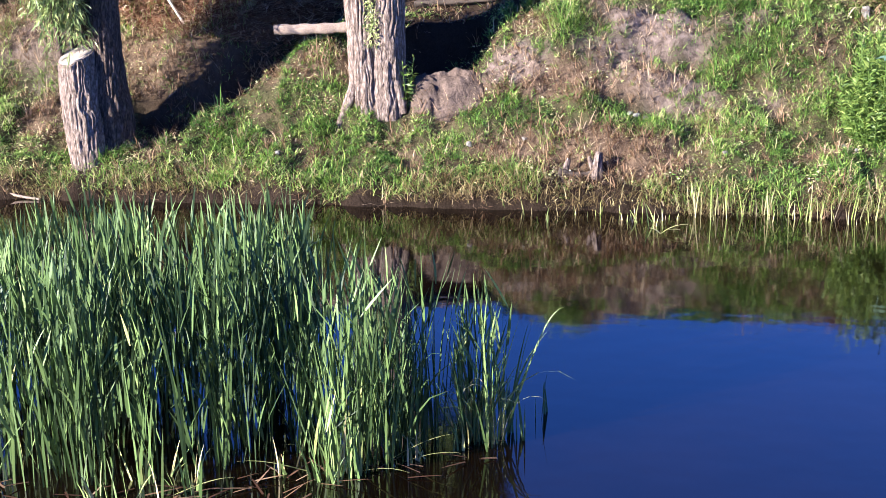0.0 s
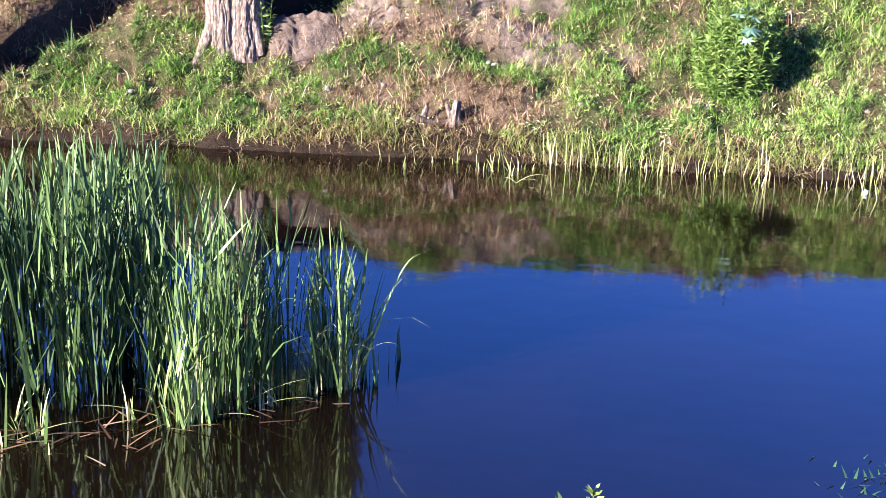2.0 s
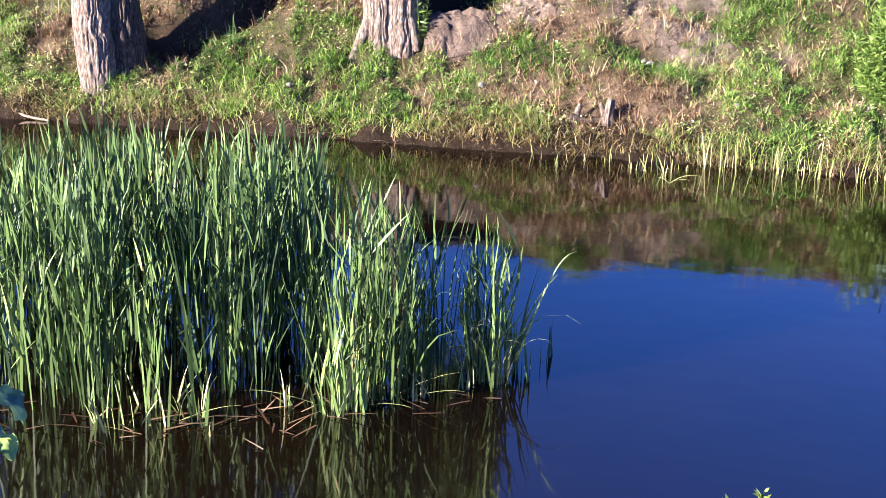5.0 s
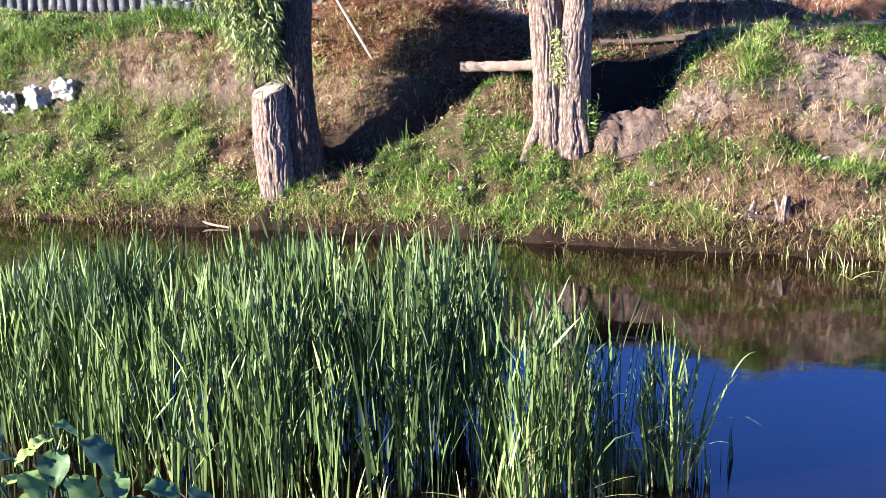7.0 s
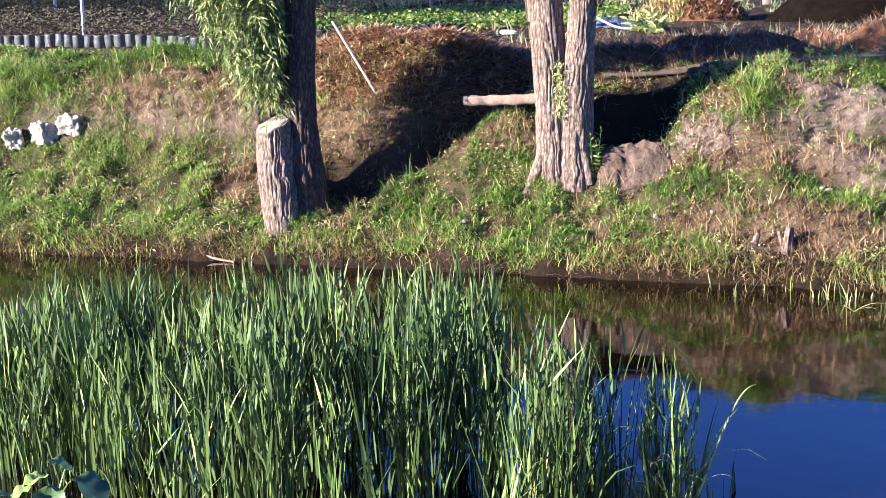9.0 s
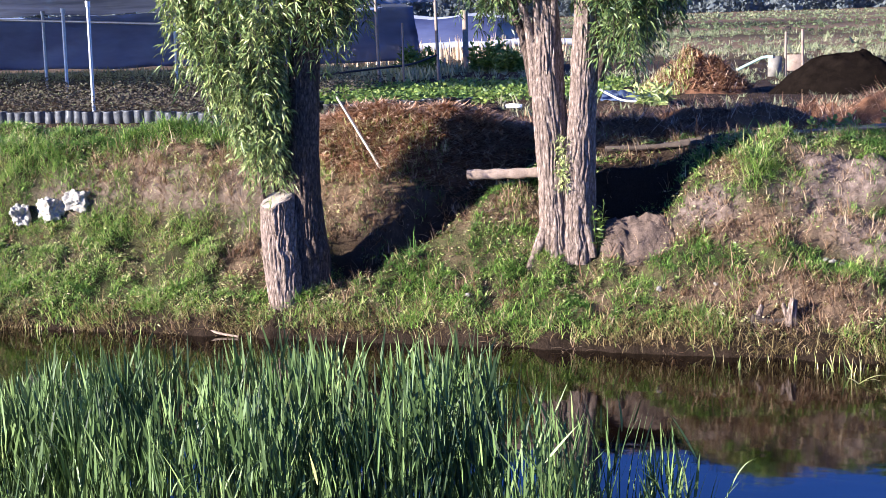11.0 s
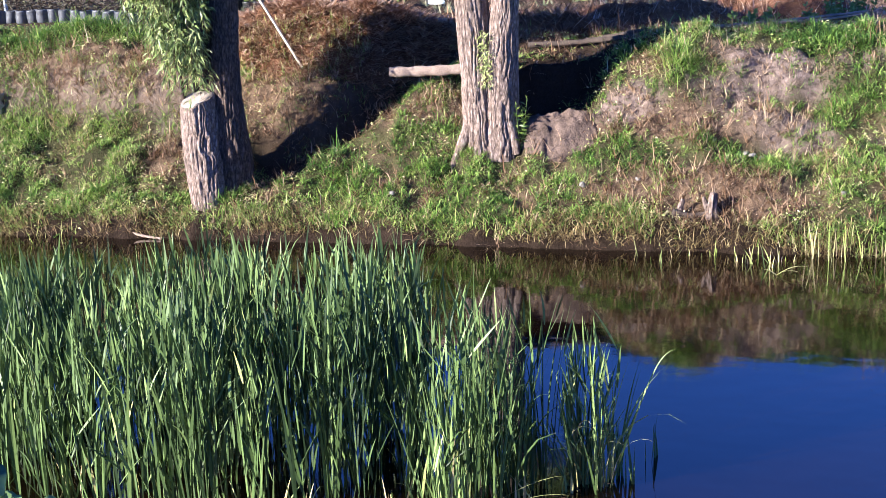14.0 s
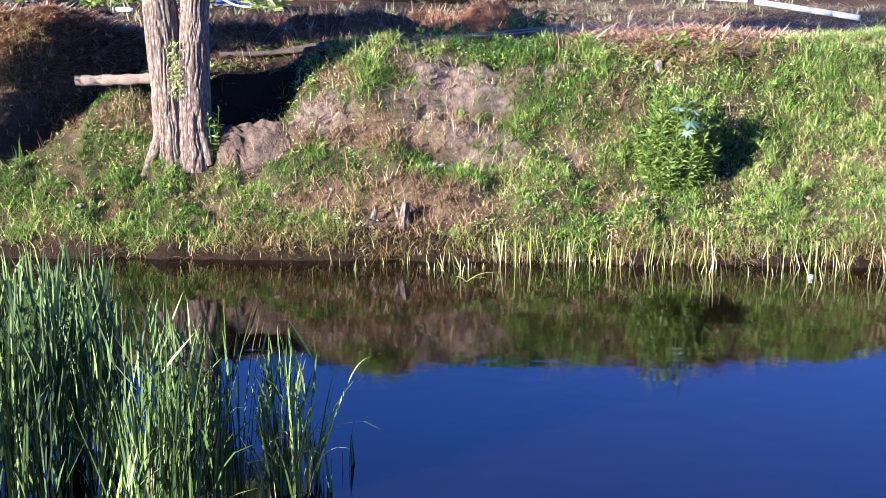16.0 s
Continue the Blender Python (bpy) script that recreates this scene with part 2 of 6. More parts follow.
def spot(x, y, cx, cy, rx, ry, soft=0.5):
    """1 inside an ellipse, falling to 0 at its rim."""
    return 1 - smooth(1 - soft, 1 + soft, np.hypot((x - cx) / rx, (y - cy) / ry))


def mesh_from(name, verts, faces, mat=None, tone=None, shade=True):
    """A mesh from arrays: vertices (n, 3) and triangles or quads (m, 3 or 4)."""
    me = bpy.data.meshes.new(name)
    verts, faces = np.asarray(verts, np.float32), np.asarray(faces, np.int32)
    k = faces.shape[1]
    me.vertices.add(len(verts))
    me.vertices.foreach_set("co", verts.ravel())
    me.loops.add(faces.size)
    me.loops.foreach_set("vertex_index", faces.ravel())
    me.polygons.add(len(faces))
    me.polygons.foreach_set("loop_start", np.arange(0, faces.size, k, dtype=np.int32))
    me.update(calc_edges=True)
    me.polygons.foreach_set("use_smooth", np.full(len(faces), shade))
    if tone is not None:
        at = me.attributes.new("tone", "FLOAT", "POINT")
        at.data.foreach_set("value", np.asarray(tone, np.float32))
    if mat:
        me.materials.append(mat)
    return me


def hang(ob, parent):
    if parent:
        ob.parent = parent
        ob.matrix_parent_inverse = parent.matrix_basis.inverted()
    return ob


def put(name, data, parent=None, label=""):
    """Links a mesh given in world places, as a thing or as a part of parent."""
    return hang(tagged(new(name, data), label), parent)


def part(name, bm, material, parent=None, label="", smooth_faces=True):
    me = bpy.data.meshes.new(name)
    for f in bm.faces:
        f.smooth = smooth_faces
    bm.to_mesh(me)
    bm.free()
    me.materials.append(material)
    return put(name, me, parent, label)


def base_at(name, x, y, z):
    ob = new(name)
    ob.matrix_basis = pose(x, y, z)
    return ob


def blades(base, azim, length, width, lean, curve, segs=3, twist=None, tone=None, power=1.6, late=1.3, foot=1.0):
    """Strap leaves as arrays: each rises from its base, leans towards azim and bends further over its length."""
    n = len(base)
    s = np.linspace(0, 1, segs + 1)
    ang = lean[:, None] + curve[:, None] * s[None] ** late
    step = length[:, None] / segs
    mid = (ang[:, :-1] + ang[:, 1:]) / 2
    r = np.concatenate([np.zeros((n, 1)), np.cumsum(np.sin(mid) * step, 1)], 1)
    z = np.concatenate([np.zeros((n, 1)), np.cumsum(np.cos(mid) * step, 1)], 1)
    d = np.stack([np.cos(azim), np.sin(azim)], 1)
    sa = azim + np.pi / 2 if twist is None else twist
    side = np.stack([np.cos(sa), np.sin(sa)], 1)
    w = width[:, None] * (1 - s[None, :-1] ** power) * np.minimum(1, foot + 2.2 * s[None, :-1]) * 0.5
    cx = base[:, None, 0] + d[:, None, 0] * r
    cy = base[:, None, 1] + d[:, None, 1] * r
    cz = base[:, None, 2] + z
    vn = 2 * segs + 1
    v = np.zeros((n, vn, 3))
    for k, sg in ((0, -1), (1, 1)):
        v[:, k:2 * segs:2, 0] = cx[:, :-1] + sg * side[:, None, 0] * w
        v[:, k:2 * segs:2, 1] = cy[:, :-1] + sg * side[:, None, 1] * w
        v[:, k:2 * segs:2, 2] = cz[:, :-1]
    v[:, -1] = np.stack([cx[:, -1], cy[:, -1], cz[:, -1]], 1)
    tri = []
    for k in range(segs - 1):
        a = 2 * k
        tri += [(a, a + 1, a + 3), (a, a + 3, a + 2)]
    tri.append((2 * segs - 2, 2 * segs - 1, 2 * segs))
    f = (np.array(tri)[None] + (np.arange(n) * vn)[:, None, None]).reshape(-1, 3)
    t = np.repeat(np.full(n, 0.5) if tone is None else tone, vn)
    return v.reshape(-1, 3), f, t


def leaves(base, direc, length, width, tone, droop=0.25):
    """Lance-shaped leaves, each two folded triangles, from base along direc."""
    n = len(base)
    d = direc / np.linalg.norm(direc, axis=1)[:, None]
    other = rng.normal(size=(n, 3))
    side = np.cross(d, other)
    side /= np.linalg.norm(side, axis=1)[:, None]
    nor = np.cross(side, d)
    mid = base + d * (length * 0.45)[:, None] + nor * (length * 0.05)[:, None]
    v = np.stack([base, mid + side * width[:, None] / 2, mid - side * width[:, None] / 2, base + d * length[:, None] - np.array([0, 0, 1]) * (length * droop)[:, None]], 1)
    f = (np.array([(0, 1, 2), (1, 3, 2)])[None] + (np.arange(n) * 4)[:, None, None]).reshape(-1, 3)
    return v.reshape(-1, 3), f, np.repeat(tone, 4)


def merged(sets):
    vs, fs, ts, off = [], [], [], 0
    for v, f, t in sets:
        vs.append(v), fs.append(f + off), ts.append(t)
        off += len(v)
    return np.concatenate(vs), np.concatenate(fs), np.concatenate(ts)


def tube(path, radii, seg=10, rough=0.0, ridges=0, seed=0, caps=True, depth=0.10):
    """A tapered round limb along a path of points; rough and ridges give it an uneven bark. Returns vertices and quads or triangles."""
    path, radii = np.asarray(path, float), np.asarray(radii, float)
    n = len(path)
    tan = np.gradient(path, axis=0)
    tan /= np.linalg.norm(tan, axis=1)[:, None]
    ref = np.array([0.0, 1.0, 0.0]) if abs(tan[0][1]) < 0.8 else np.array([1.0, 0.0, 0.0])
    th = np.linspace(0, 2 * np.pi, seg, endpoint=False)
    v = np.zeros((n, seg, 3))
    run = np.concatenate([[0], np.cumsum(np.linalg.norm(np.diff(path, axis=0), axis=1))])
    for i in range(n):
        a = np.cross(tan[i], ref)
        a /= np.linalg.norm(a)
        b = np.cross(tan[i], a)
        r = np.full(seg, radii[i])
        if rough:
            w1 = value_noise(np.cos(th) * 1.3 + seed, np.sin(th) * 1.3 + run[i] * 0.8, seed)
            r = r * (1 + rough * w1)
        if ridges:
            w2 = value_noise(th * ridges / 6.283 + value_noise(th * 3, np.full(seg, run[i] * 5), seed + 5) * 0.7, np.full(seg, run[i] * 3.2), seed + 9)
            r = r + depth * radii[i] * (np.sqrt(np.abs(w2)) * 1.7 - 1.1)
        v[i] = path[i] + a * (np.cos(th) * r)[:, None] + b * (np.sin(th) * r)[:, None]
    q = []
    j = np.arange(seg)
    k = (j + 1) % seg
    for i in range(n - 1):
        q.append(np.stack([i * seg + j, i * seg + k, (i + 1) * seg + k, (i + 1) * seg + j], 1))
    q = np.concatenate(q)
    f = np.concatenate([q[:, (0, 1, 2)], q[:, (0, 2, 3)]])
    v = v.reshape(-1, 3)
    if caps:
        m = n * seg
        v = np.concatenate([v, v[:seg], v[-seg:], path[:1], path[-1:]])
        f = np.concatenate([f, np.stack([np.full(seg, m + 2 * seg), m + k, m + j], 1), np.stack([np.full(seg, m + 2 * seg + 1), m + seg + j, m + seg + k], 1)])
    return v, f[:, ::-1]


def curve_path(points, n):
    """n points along a smooth curve through the points given."""
    p = np.asarray(points, float)
    t = np.linspace(0, len(p) - 1, n)
    i = np.clip(t.astype(int), 0, len(p) - 2)
    u = (t - i)[:, None]
    p0, p1, p2, p3 = p[np.maximum(i - 1, 0)], p[i], p[i + 1], p[np.minimum(i + 2, len(p) - 1)]
    return 0.5 * (2 * p1 + (p2 - p0) * u + (2 * p0 - 5 * p1 + 4 * p2 - p3) * u ** 2 + (3 * p1 - p0 - 3 * p2 + p3) * u ** 3)


def limb(name, points, r, mat, parent=None, label="", n=30, seg=14, rough=0.12, ridges=0, seed=0, depth=0.10):
    path = curve_path(points, n)
    radii = np.interp(np.linspace(0, 1, n), np.linspace(0, 1, len(r)), r)
    v, f = tube(path, radii, seg, rough, ridges, seed, True, depth)
    return put(name, mesh_from(name, v, f, mat), parent, label)

# ---------------------------------------------------------------- the lie of the land
# heights across the canal: near bank, bed, far bank, field (distance from the viewer, height over the water)
CROSS_Y = [-60, 0.9, 1.6, 4.2, 5.2, 6.4, 9, 15.6, 16.9, 17.32, 17.46, 17.62, 18.2, 18.9, 19.6, 20.2, 20.8, 22, 24, 30, 5000]
CROSS_Z = [2.9, 2.9, 2.6, 0.75, 0.1, -0.7, -1.1, -1.0, -0.35, -0.14, 0.04, 0.27, 0.55, 1.05, 1.72, 2.25, 2.4, 2.35, 2.25, 2.2, 2.2]


def notch(x, y, ax, ay, bx, by, w):
    """A soft band along a line, 1 at its middle; shapes runnels and the tree shade mask."""
    ux, uy = bx - ax, by - ay
    n = math.hypot(ux, uy)
    ux, uy = ux / n, uy / n
    s, d = (x - ax) * ux + (y - ay) * uy, -(x - ax) * uy + (y - ay) * ux
    return np.exp(-(d / w) ** 2) * smooth(-0.25, 0.35, s) * (1 - smooth(n - 0.5, n + 0.3, s))


def edge(x):
    """How far the waterline of the far bank bends towards the viewer."""
    return np.interp(x, [-4.5, -1.3, 1.5, 5.2, 9.0, 14.0], [0.0, -0.08, -0.18, -0.34, -0.45, -0.45])


def stretch(x, y):
    """The far bank runs slightly askew: steeper by the trees, wider and flatter beyond the bush."""
    foot = edge(x)
    top = np.interp(x, [-3.0, -0.8, 0.9, 2.1, 5.0, 6.3, 9.0], [0.0, -0.32, -0.02, 0.2, 0.55, 0.75, 1.0])
    t = np.clip((y - 17.46 - foot) / (3.34 + top - foot), 0, 1)
    return (foot + (top - foot) * t) * smooth(15.0, 17.0, y) * (1 - smooth(22, 30, y))


def land(x, y):
    """The height of the ground."""
    x, y = np.asarray(x, float), np.asarray(y, float)
    crest = 0.10 * smooth(-2.0, -0.9, x) * smooth(19.6, 20.4, y) * (1 - smooth(22.5, 25, y)) * (1 - smooth(12, 16, x))
    span = smooth(-3.5, -3.2, x) * (1 - smooth(-2.2, -1.7, x))
    wall = y - 19.50 - 0.70 * (x + 3.12) - 0.05 * value_noise(x, x * 0, 29, 5.0)
    shelf = span * smooth(-0.05, 0.07, wall)
    hollow = span * smooth(-3.15, -2.95, x) * (1 - smooth(-0.08, 0.0, wall)) * smooth(19.12, 19.3, y)
    pit = spot(x, y, -5.85, 19.3, 0.4, 0.22, 0.5)
    y = y - stretch(x, y)
    far = smooth(15, 17, y) * (1 - smooth(24, 40, y))
    yy = y + far * (0.10 * value_noise(x, x * 0, 3, 0.45) + 0.05 * value_noise(x, x * 0, 4, 1.7))
    yy = yy + smooth(17.2, 17.4, y) * (1 - smooth(17.7, 18.0, y)) * (0.09 * fbm(x, y, 9, 3.0) + 0.07 * fbm(x, y, 10, 9.0))
    z = np.interp(yy, CROSS_Y, CROSS_Z)
    bank = smooth(17.5, 18.1, y) * (1 - smooth(20.6, 22.5, y))
    z = z + bank * (0.10 * fbm(x, y, 11, 0.8) + 0.08 * fbm(x, y, 15, 2.6) + 0.045 * fbm(x, y, 19, 6.0) + 0.08 * smooth(-0.12, 0.16, fbm(x, y, 77, 2.6)))
    field = smooth(20.8, 24, y)
    z = z + field * (1 - smooth(60, 120, y)) * (0.06 * fbm(x, y, 21, 0.5) + 0.06 * fbm(x, y, 25, 1.6)) + smooth(-5.5, -4, x) * smooth(2.6, 1.4, x) * smooth(21.2, 22.2, y) * smooth(31, 28, y) * 0.22 * fbm(x - 0.8 * y, y + 0.4 * x, 27, 0.7)
    # the scarp that the white stones sit under
    left = smooth(-7.6, -8.6, x) * bank
    z = z + left * 0.17 * np.tanh((y - 19.5) / 0.10) * (1 - smooth(20.0, 20.6, y)) * smooth(18.6, 19.2, y)
    face = spot(x, y, 0.6, 19.85, 0.85, 0.5, 0.4) + spot(x, y, 0.8, 19.15, 0.6, 0.3, 0.4)
    z = z + face * 0.13 * np.tanh((np.mod(y - 19.85 + 0.35, 0.7) - 0.35 + 0.12 * fbm(x, x * 0, 28, 1.6)) / 0.06) * smooth(18.6, 18.9, y)
    # hollows behind the two trees, and washed-out places
    z = z - 0.55 * notch(x, y, -6.9, 18.62, -4.35, 20.42, 0.34) - 0.42 * hollow - 0.25 * pit + crest
    z = z + 0.24 * smooth(-7.4, -9.0, x) * np.exp(-((y - 20.95) / 0.6) ** 2) * (1 - smooth(-19, -24, x)) * (1 + 0.45 * smooth(-12.8, -13.8, x))
    z = z - 0.14 * spot(x, y, 0.55, 19.5, 0.8, 0.6, 0.6) - 0.10 * spot(x, y, -0.4, 18.0, 0.9, 0.25, 0.6)
    z = z - 0.22 * spot(x, y, -13.2, 18.35, 0.5, 0.25, 0.6)
    z = z + 0.10 * spot(x, y, -0.95, 19.85, 0.5, 0.35, 0.7) - 0.16 * spot(x, y, -3.1, 20.35, 2.0, 0.65, 0.5)
    return z + shelf * np.clip(2.16 + 0.16 * fbm(x, y, 30, 1.9) - z, 0, 1)


def cover(x, y):
    """How far the ground is grassed, strewn with straw, and bare and pale."""
    n1, n2 = fbm(x, y, 31, 1.1), fbm(x, y, 35, 3.4)
    bank = smooth(17.5, 17.7, y - edge(x)) * (1 - smooth(21.2, 22.4, y + 0.4 * n1 - 1.2 * smooth(4.6, 6.0, x)))
    grass = bank * np.clip(1.35 + 0.75 * n1 + 0.4 * n2, 0, 1)
    straw = np.clip(-0.08 - 1.1 * n1 - 0.5 * n2, 0, 1) * bank * (0.30 + 0.3 * smooth(-8.0, -6.5, x) * (1 - 0.7 * smooth(1.2, 2.4, x)))
    pale = np.zeros_like(grass)
    for cx, cy, rx, ry, a in ((0.45, 19.95, 0.75, 0.30, 1), (0.75, 19.15, 0.55, 0.22, 0.95), (-1.55, 19.3, 0.45, 0.22, 0.9), (0.2, 19.5, 0.6, 0.3, 0.7), (-0.3, 19.55, 0.4, 0.25, 0.4), (1.75, 20.15, 0.3, 0.12, 0.7),
                              (-9.4, 19.7, 1.5, 0.25, 0.5), (-11.6, 19.6, 0.9, 0.2, 0.45), (-8.2, 19.4, 0.6, 0.4, 0.45), (-13.9, 19.2, 0.5, 0.2, 0.6), (2.0, 19.0, 0.35, 0.15, 0.4)):
        pale = np.maximum(pale, a * spot(x + 0.2 * n2, y + 0.12 * n1, cx, cy, rx, ry, 0.5))
    for cx, cy, rx, ry, a in ((-0.9, 19.05, 1.0, 0.25, 1), (-0.5, 18.05, 1.5, 0.38, 0.95), (-4.4, 19.35, 0.8, 0.3, 0.8), (-8.3, 18.8, 0.35, 0.6, 0.7), (2.9, 18.2, 0.4, 0.15, 0.9), (0.1, 19.3, 0.5, 0.3, 0.8), (-9.6, 19.95, 2.2, 0.38, 0.85),
                              (5.8, 18.9, 0.8, 0.2, 0.35), (-1.3, 19.75, 0.3, 0.2, 0.8), (7.2, 19.9, 0.7, 0.2, 0.5), (-15.5, 20.2, 1.2, 0.4, 0.7), (-6.3, 20.5, 1.5, 0.8, 1.0), (-6.6, 19.6, 0.9, 0.6, 0.9)):
        straw = np.maximum(straw, a * spot(x + 0.25 * n2, y + 0.12 * n1, cx, cy, rx, ry, 0.5))
    # grass cleared where tree shade falls, so dark soil stands in for it
    tree_shade = np.clip(np.maximum.reduce([1.3 * notch(x, y, -6.9, 18.66, -4.35, 20.42, 0.32), 1.3 * notch(x, y, -3.0, 19.30, -1.7, 20.2, 0.4), spot(x, y, -3.6, 20.9, 2.4, 0.7, 0.3), spot(x, y, -2.6, 19.75, 0.75, 0.6, 0.4), spot(x, y, -2.5, 20.7, 1.3, 0.6, 0.3)]), 0, 1)
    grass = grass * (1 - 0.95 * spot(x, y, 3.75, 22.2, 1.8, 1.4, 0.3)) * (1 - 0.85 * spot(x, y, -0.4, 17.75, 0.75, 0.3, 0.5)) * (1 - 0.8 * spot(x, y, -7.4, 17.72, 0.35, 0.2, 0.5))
    grass = grass * (1 - 0.85 * pale) * (1 - 0.75 * straw) * (1 - tree_shade) * (1 - 0.9 * spot(x, y, -2.45, 18.95, 0.6, 0.3, 0.4))
    beyond = smooth(21.2, 23, y)
    right = smooth(1.5, 3.5, x)
    straw = np.maximum(straw, beyond * (0.45 * right * (1 - smooth(34, 40, y)) + 0.3 * n1) * (1 - smooth(60, 90, y)))
    far = smooth(45, 70, y)
    grass = np.maximum(grass, np.clip(far * (0.65 + 0.8 * fbm(x * 0.12, y * 0.5, 41, 0.35)), 0, 1))
    # extra straw far off pales the soil, partly as painted haze
    straw = np.maximum(straw, np.clip(far * (0.75 + 1.3 * fbm(x * 0.1, y * 0.6, 45, 0.25)), 0, 1))
    grass = np.maximum(grass, smooth(5.2, 4.6, y) * 0.9)
    return np.clip(grass, 0, 1), np.clip(straw, 0, 1), np.clip(pale, 0, 1)


def spaced(*runs):
    """Grid lines: stretches (from, to, step) one after another."""
    return np.concatenate([np.arange(a, b, s) for a, b, s in runs])


def build_ground():
    out = np.geomspace(1, 230, 16)
    xs = np.concatenate([-20 - out[::-1] * 12, spaced((-20, -16.5, 0.3), (-16.5, 9.6, 0.07), (9.6, 13, 0.3)), 13 + out * 12])
    ys = np.concatenate([spaced((-60, 0, 6), (0, 6.6, 0.25), (6.6, 16.8, 0.7), (16.8, 21.6, 0.065), (21.6, 26, 0.2), (26, 60, 0.6)), 60 + np.geomspace(1, 3400, 34)])
    X, Y = np.meshgrid(xs, ys)
    Z = land(X, Y)
    nx = len(xs)
    i = (np.arange(len(ys) - 1)[:, None] * nx + np.arange(nx - 1)[None]).ravel()
    me = mesh_from("ground", np.stack([X, Y, Z], -1).reshape(-1, 3), np.stack([i, i + 1, i + nx + 1, i + nx], 1), GROUND)
    col = np.ones((X.size, 4), np.float32)
    for k, c in enumerate(cover(X, Y)):
        col[:, k] = c.ravel()
    # tree shade behind the willows goes into the colour with the wet mud
    tree_shade = np.maximum.reduce([notch(X, Y, -6.9, 18.66, -4.35, 20.42, 0.34), notch(X, Y, -3.0, 19.30, -1.7, 20.2, 0.4), spot(X, Y, -2.5, 19.85, 0.65, 0.55, 0.4)])
    wet = np.clip(smooth(0.42, 0.10, Z + 0.22 * fbm(X, Y, 87, 1.8) - 0.18 * spot(X, Y, -0.7, 17.8, 2.0, 0.5, 0.6)) + 0.7 * tree_shade, 0, 1) * smooth(16, 17, Y)
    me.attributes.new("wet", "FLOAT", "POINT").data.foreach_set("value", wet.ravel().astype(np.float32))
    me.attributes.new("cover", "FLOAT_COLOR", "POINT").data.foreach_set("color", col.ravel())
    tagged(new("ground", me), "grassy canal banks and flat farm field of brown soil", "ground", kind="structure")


build_ground()
wx, wy = np.array([-2500.0, -40, -18, 12, 40, 2500]), np.array([4.6, 9, 13, 17.75])
WX, WY = np.meshgrid(wx, wy)
wi = (np.arange(3)[:, None] * 6 + np.arange(5)[None]).ravel()
tagged(new("water", mesh_from("water", np.stack([WX, WY, WX * 0], -1).reshape(-1, 3), np.stack([wi, wi + 1, wi + 7, wi + 6], 1), WATER)), "still dark canal water mirroring a deep blue sky", "water", kind="structure")


# ---------------------------------------------------------------- grass and straw
def tufts(n, box, density, blade_count, size, seed):
    """Tuft centres spread by a density, and their blades: base, azim, length, lean, and the tuft's number."""
    r = np.random.default_rng(seed)
    x, y = r.uniform(box[0], box[1], n), r.uniform(box[2], box[3], n)
    keep = r.uniform(0, 1, n) < density(x, y)
    x, y = x[keep], y[keep]
    m = len(x)
    s = size(x, y) * r.lognormal(-0.05, 0.33, m)
    k = np.repeat(np.arange(m), blade_count)
    az = r.uniform(0, 2 * np.pi, len(k))
    off = np.abs(r.normal(0, 0.6, len(k))) * s[k] * 0.5
    bx, by = x[k] + np.cos(az) * off, y[k] + np.sin(az) * off
    return r, k, x, y, s, az, np.stack([bx, by, land(bx, by) - 0.012], 1), off


def lush(x, y):
    return 0.115 + 0.11 * np.clip(fbm(x, y, 51, 1.3) + 0.1, 0, 1) + 0.26 * np.maximum.reduce([spot(x, y, -0.95, 19.85, 0.45, 0.3), 0.8 * spot(x, y, -5.5, 18.5, 0.35, 0.25), 0.12 * spot(x, y, 6.5, 19.2, 1.6, 0.9), 0.2 * spot(x, y, 2.9, 20.3, 1.6, 0.4), 0.6 * spot(x, y, -10.5, 20.7, 1.6, 0.3), 0.55 * spot(x, y, -13.0, 19.9, 0.9, 0.5)])


def grow_grass():
    clump = lambda x, y: smooth(-0.12, 0.16, fbm(x, y, 77, 2.6) + 0.2 * fbm(x, y, 79, 7.0) + 0.17 * cover(x, y)[0])
    dens = lambda x, y: np.clip(cover(x, y)[0] * 1.25, 0.04, 1) * smooth(17.45, 17.65, y - edge(x)) * (0.52 + 0.48 * clump(x, y))
    r, k, x, y, s, az, base, off = tufts(34000, (-16.4, 9.4, 17.0, 22.8), dens, 23, lambda x, y: lush(x, y) * (0.50 + 0.52 * clump(x, y)), 61)
    L = s[k] * r.uniform(0.55, 1.15, len(k))
    ln = np.clip(r.normal(0.62, 0.35, len(k)) + off * 1.2, 0.02, 1.4)
    dry = np.clip(cover(x, y)[1] * 0.5 + 0.16 * smooth(18.2, 17.6, y - edge(x)), 0, 0.7)
    hue = np.clip(0.37 + 0.30 * fbm(x, y, 71, 0.7) + 0.05 * smooth(0, 4, x) + 0.06 * smooth(-6.5, -8.5, x) + 0.14 * (0.5 - clump(x, y)) + r.normal(0, 0.13, len(x)) + dry * 0.5, 0, 1)
    tone = np.clip(hue[k] + r.normal(0, 0.21, len(k)), 0, 1)
    v, f, t = blades(base, az, L, r.uniform(0.007, 0.016, len(k)), ln, r.uniform(0.5, 1.9, len(k)), 2, az + np.pi / 2 + r.normal(0, 0.5, len(k)), tone)
    tagged(new("bank_grass", mesh_from("bank_grass", v, f, GRASS, t)), "tufted green grass covering the canal bank", "grass", kind="stuff")


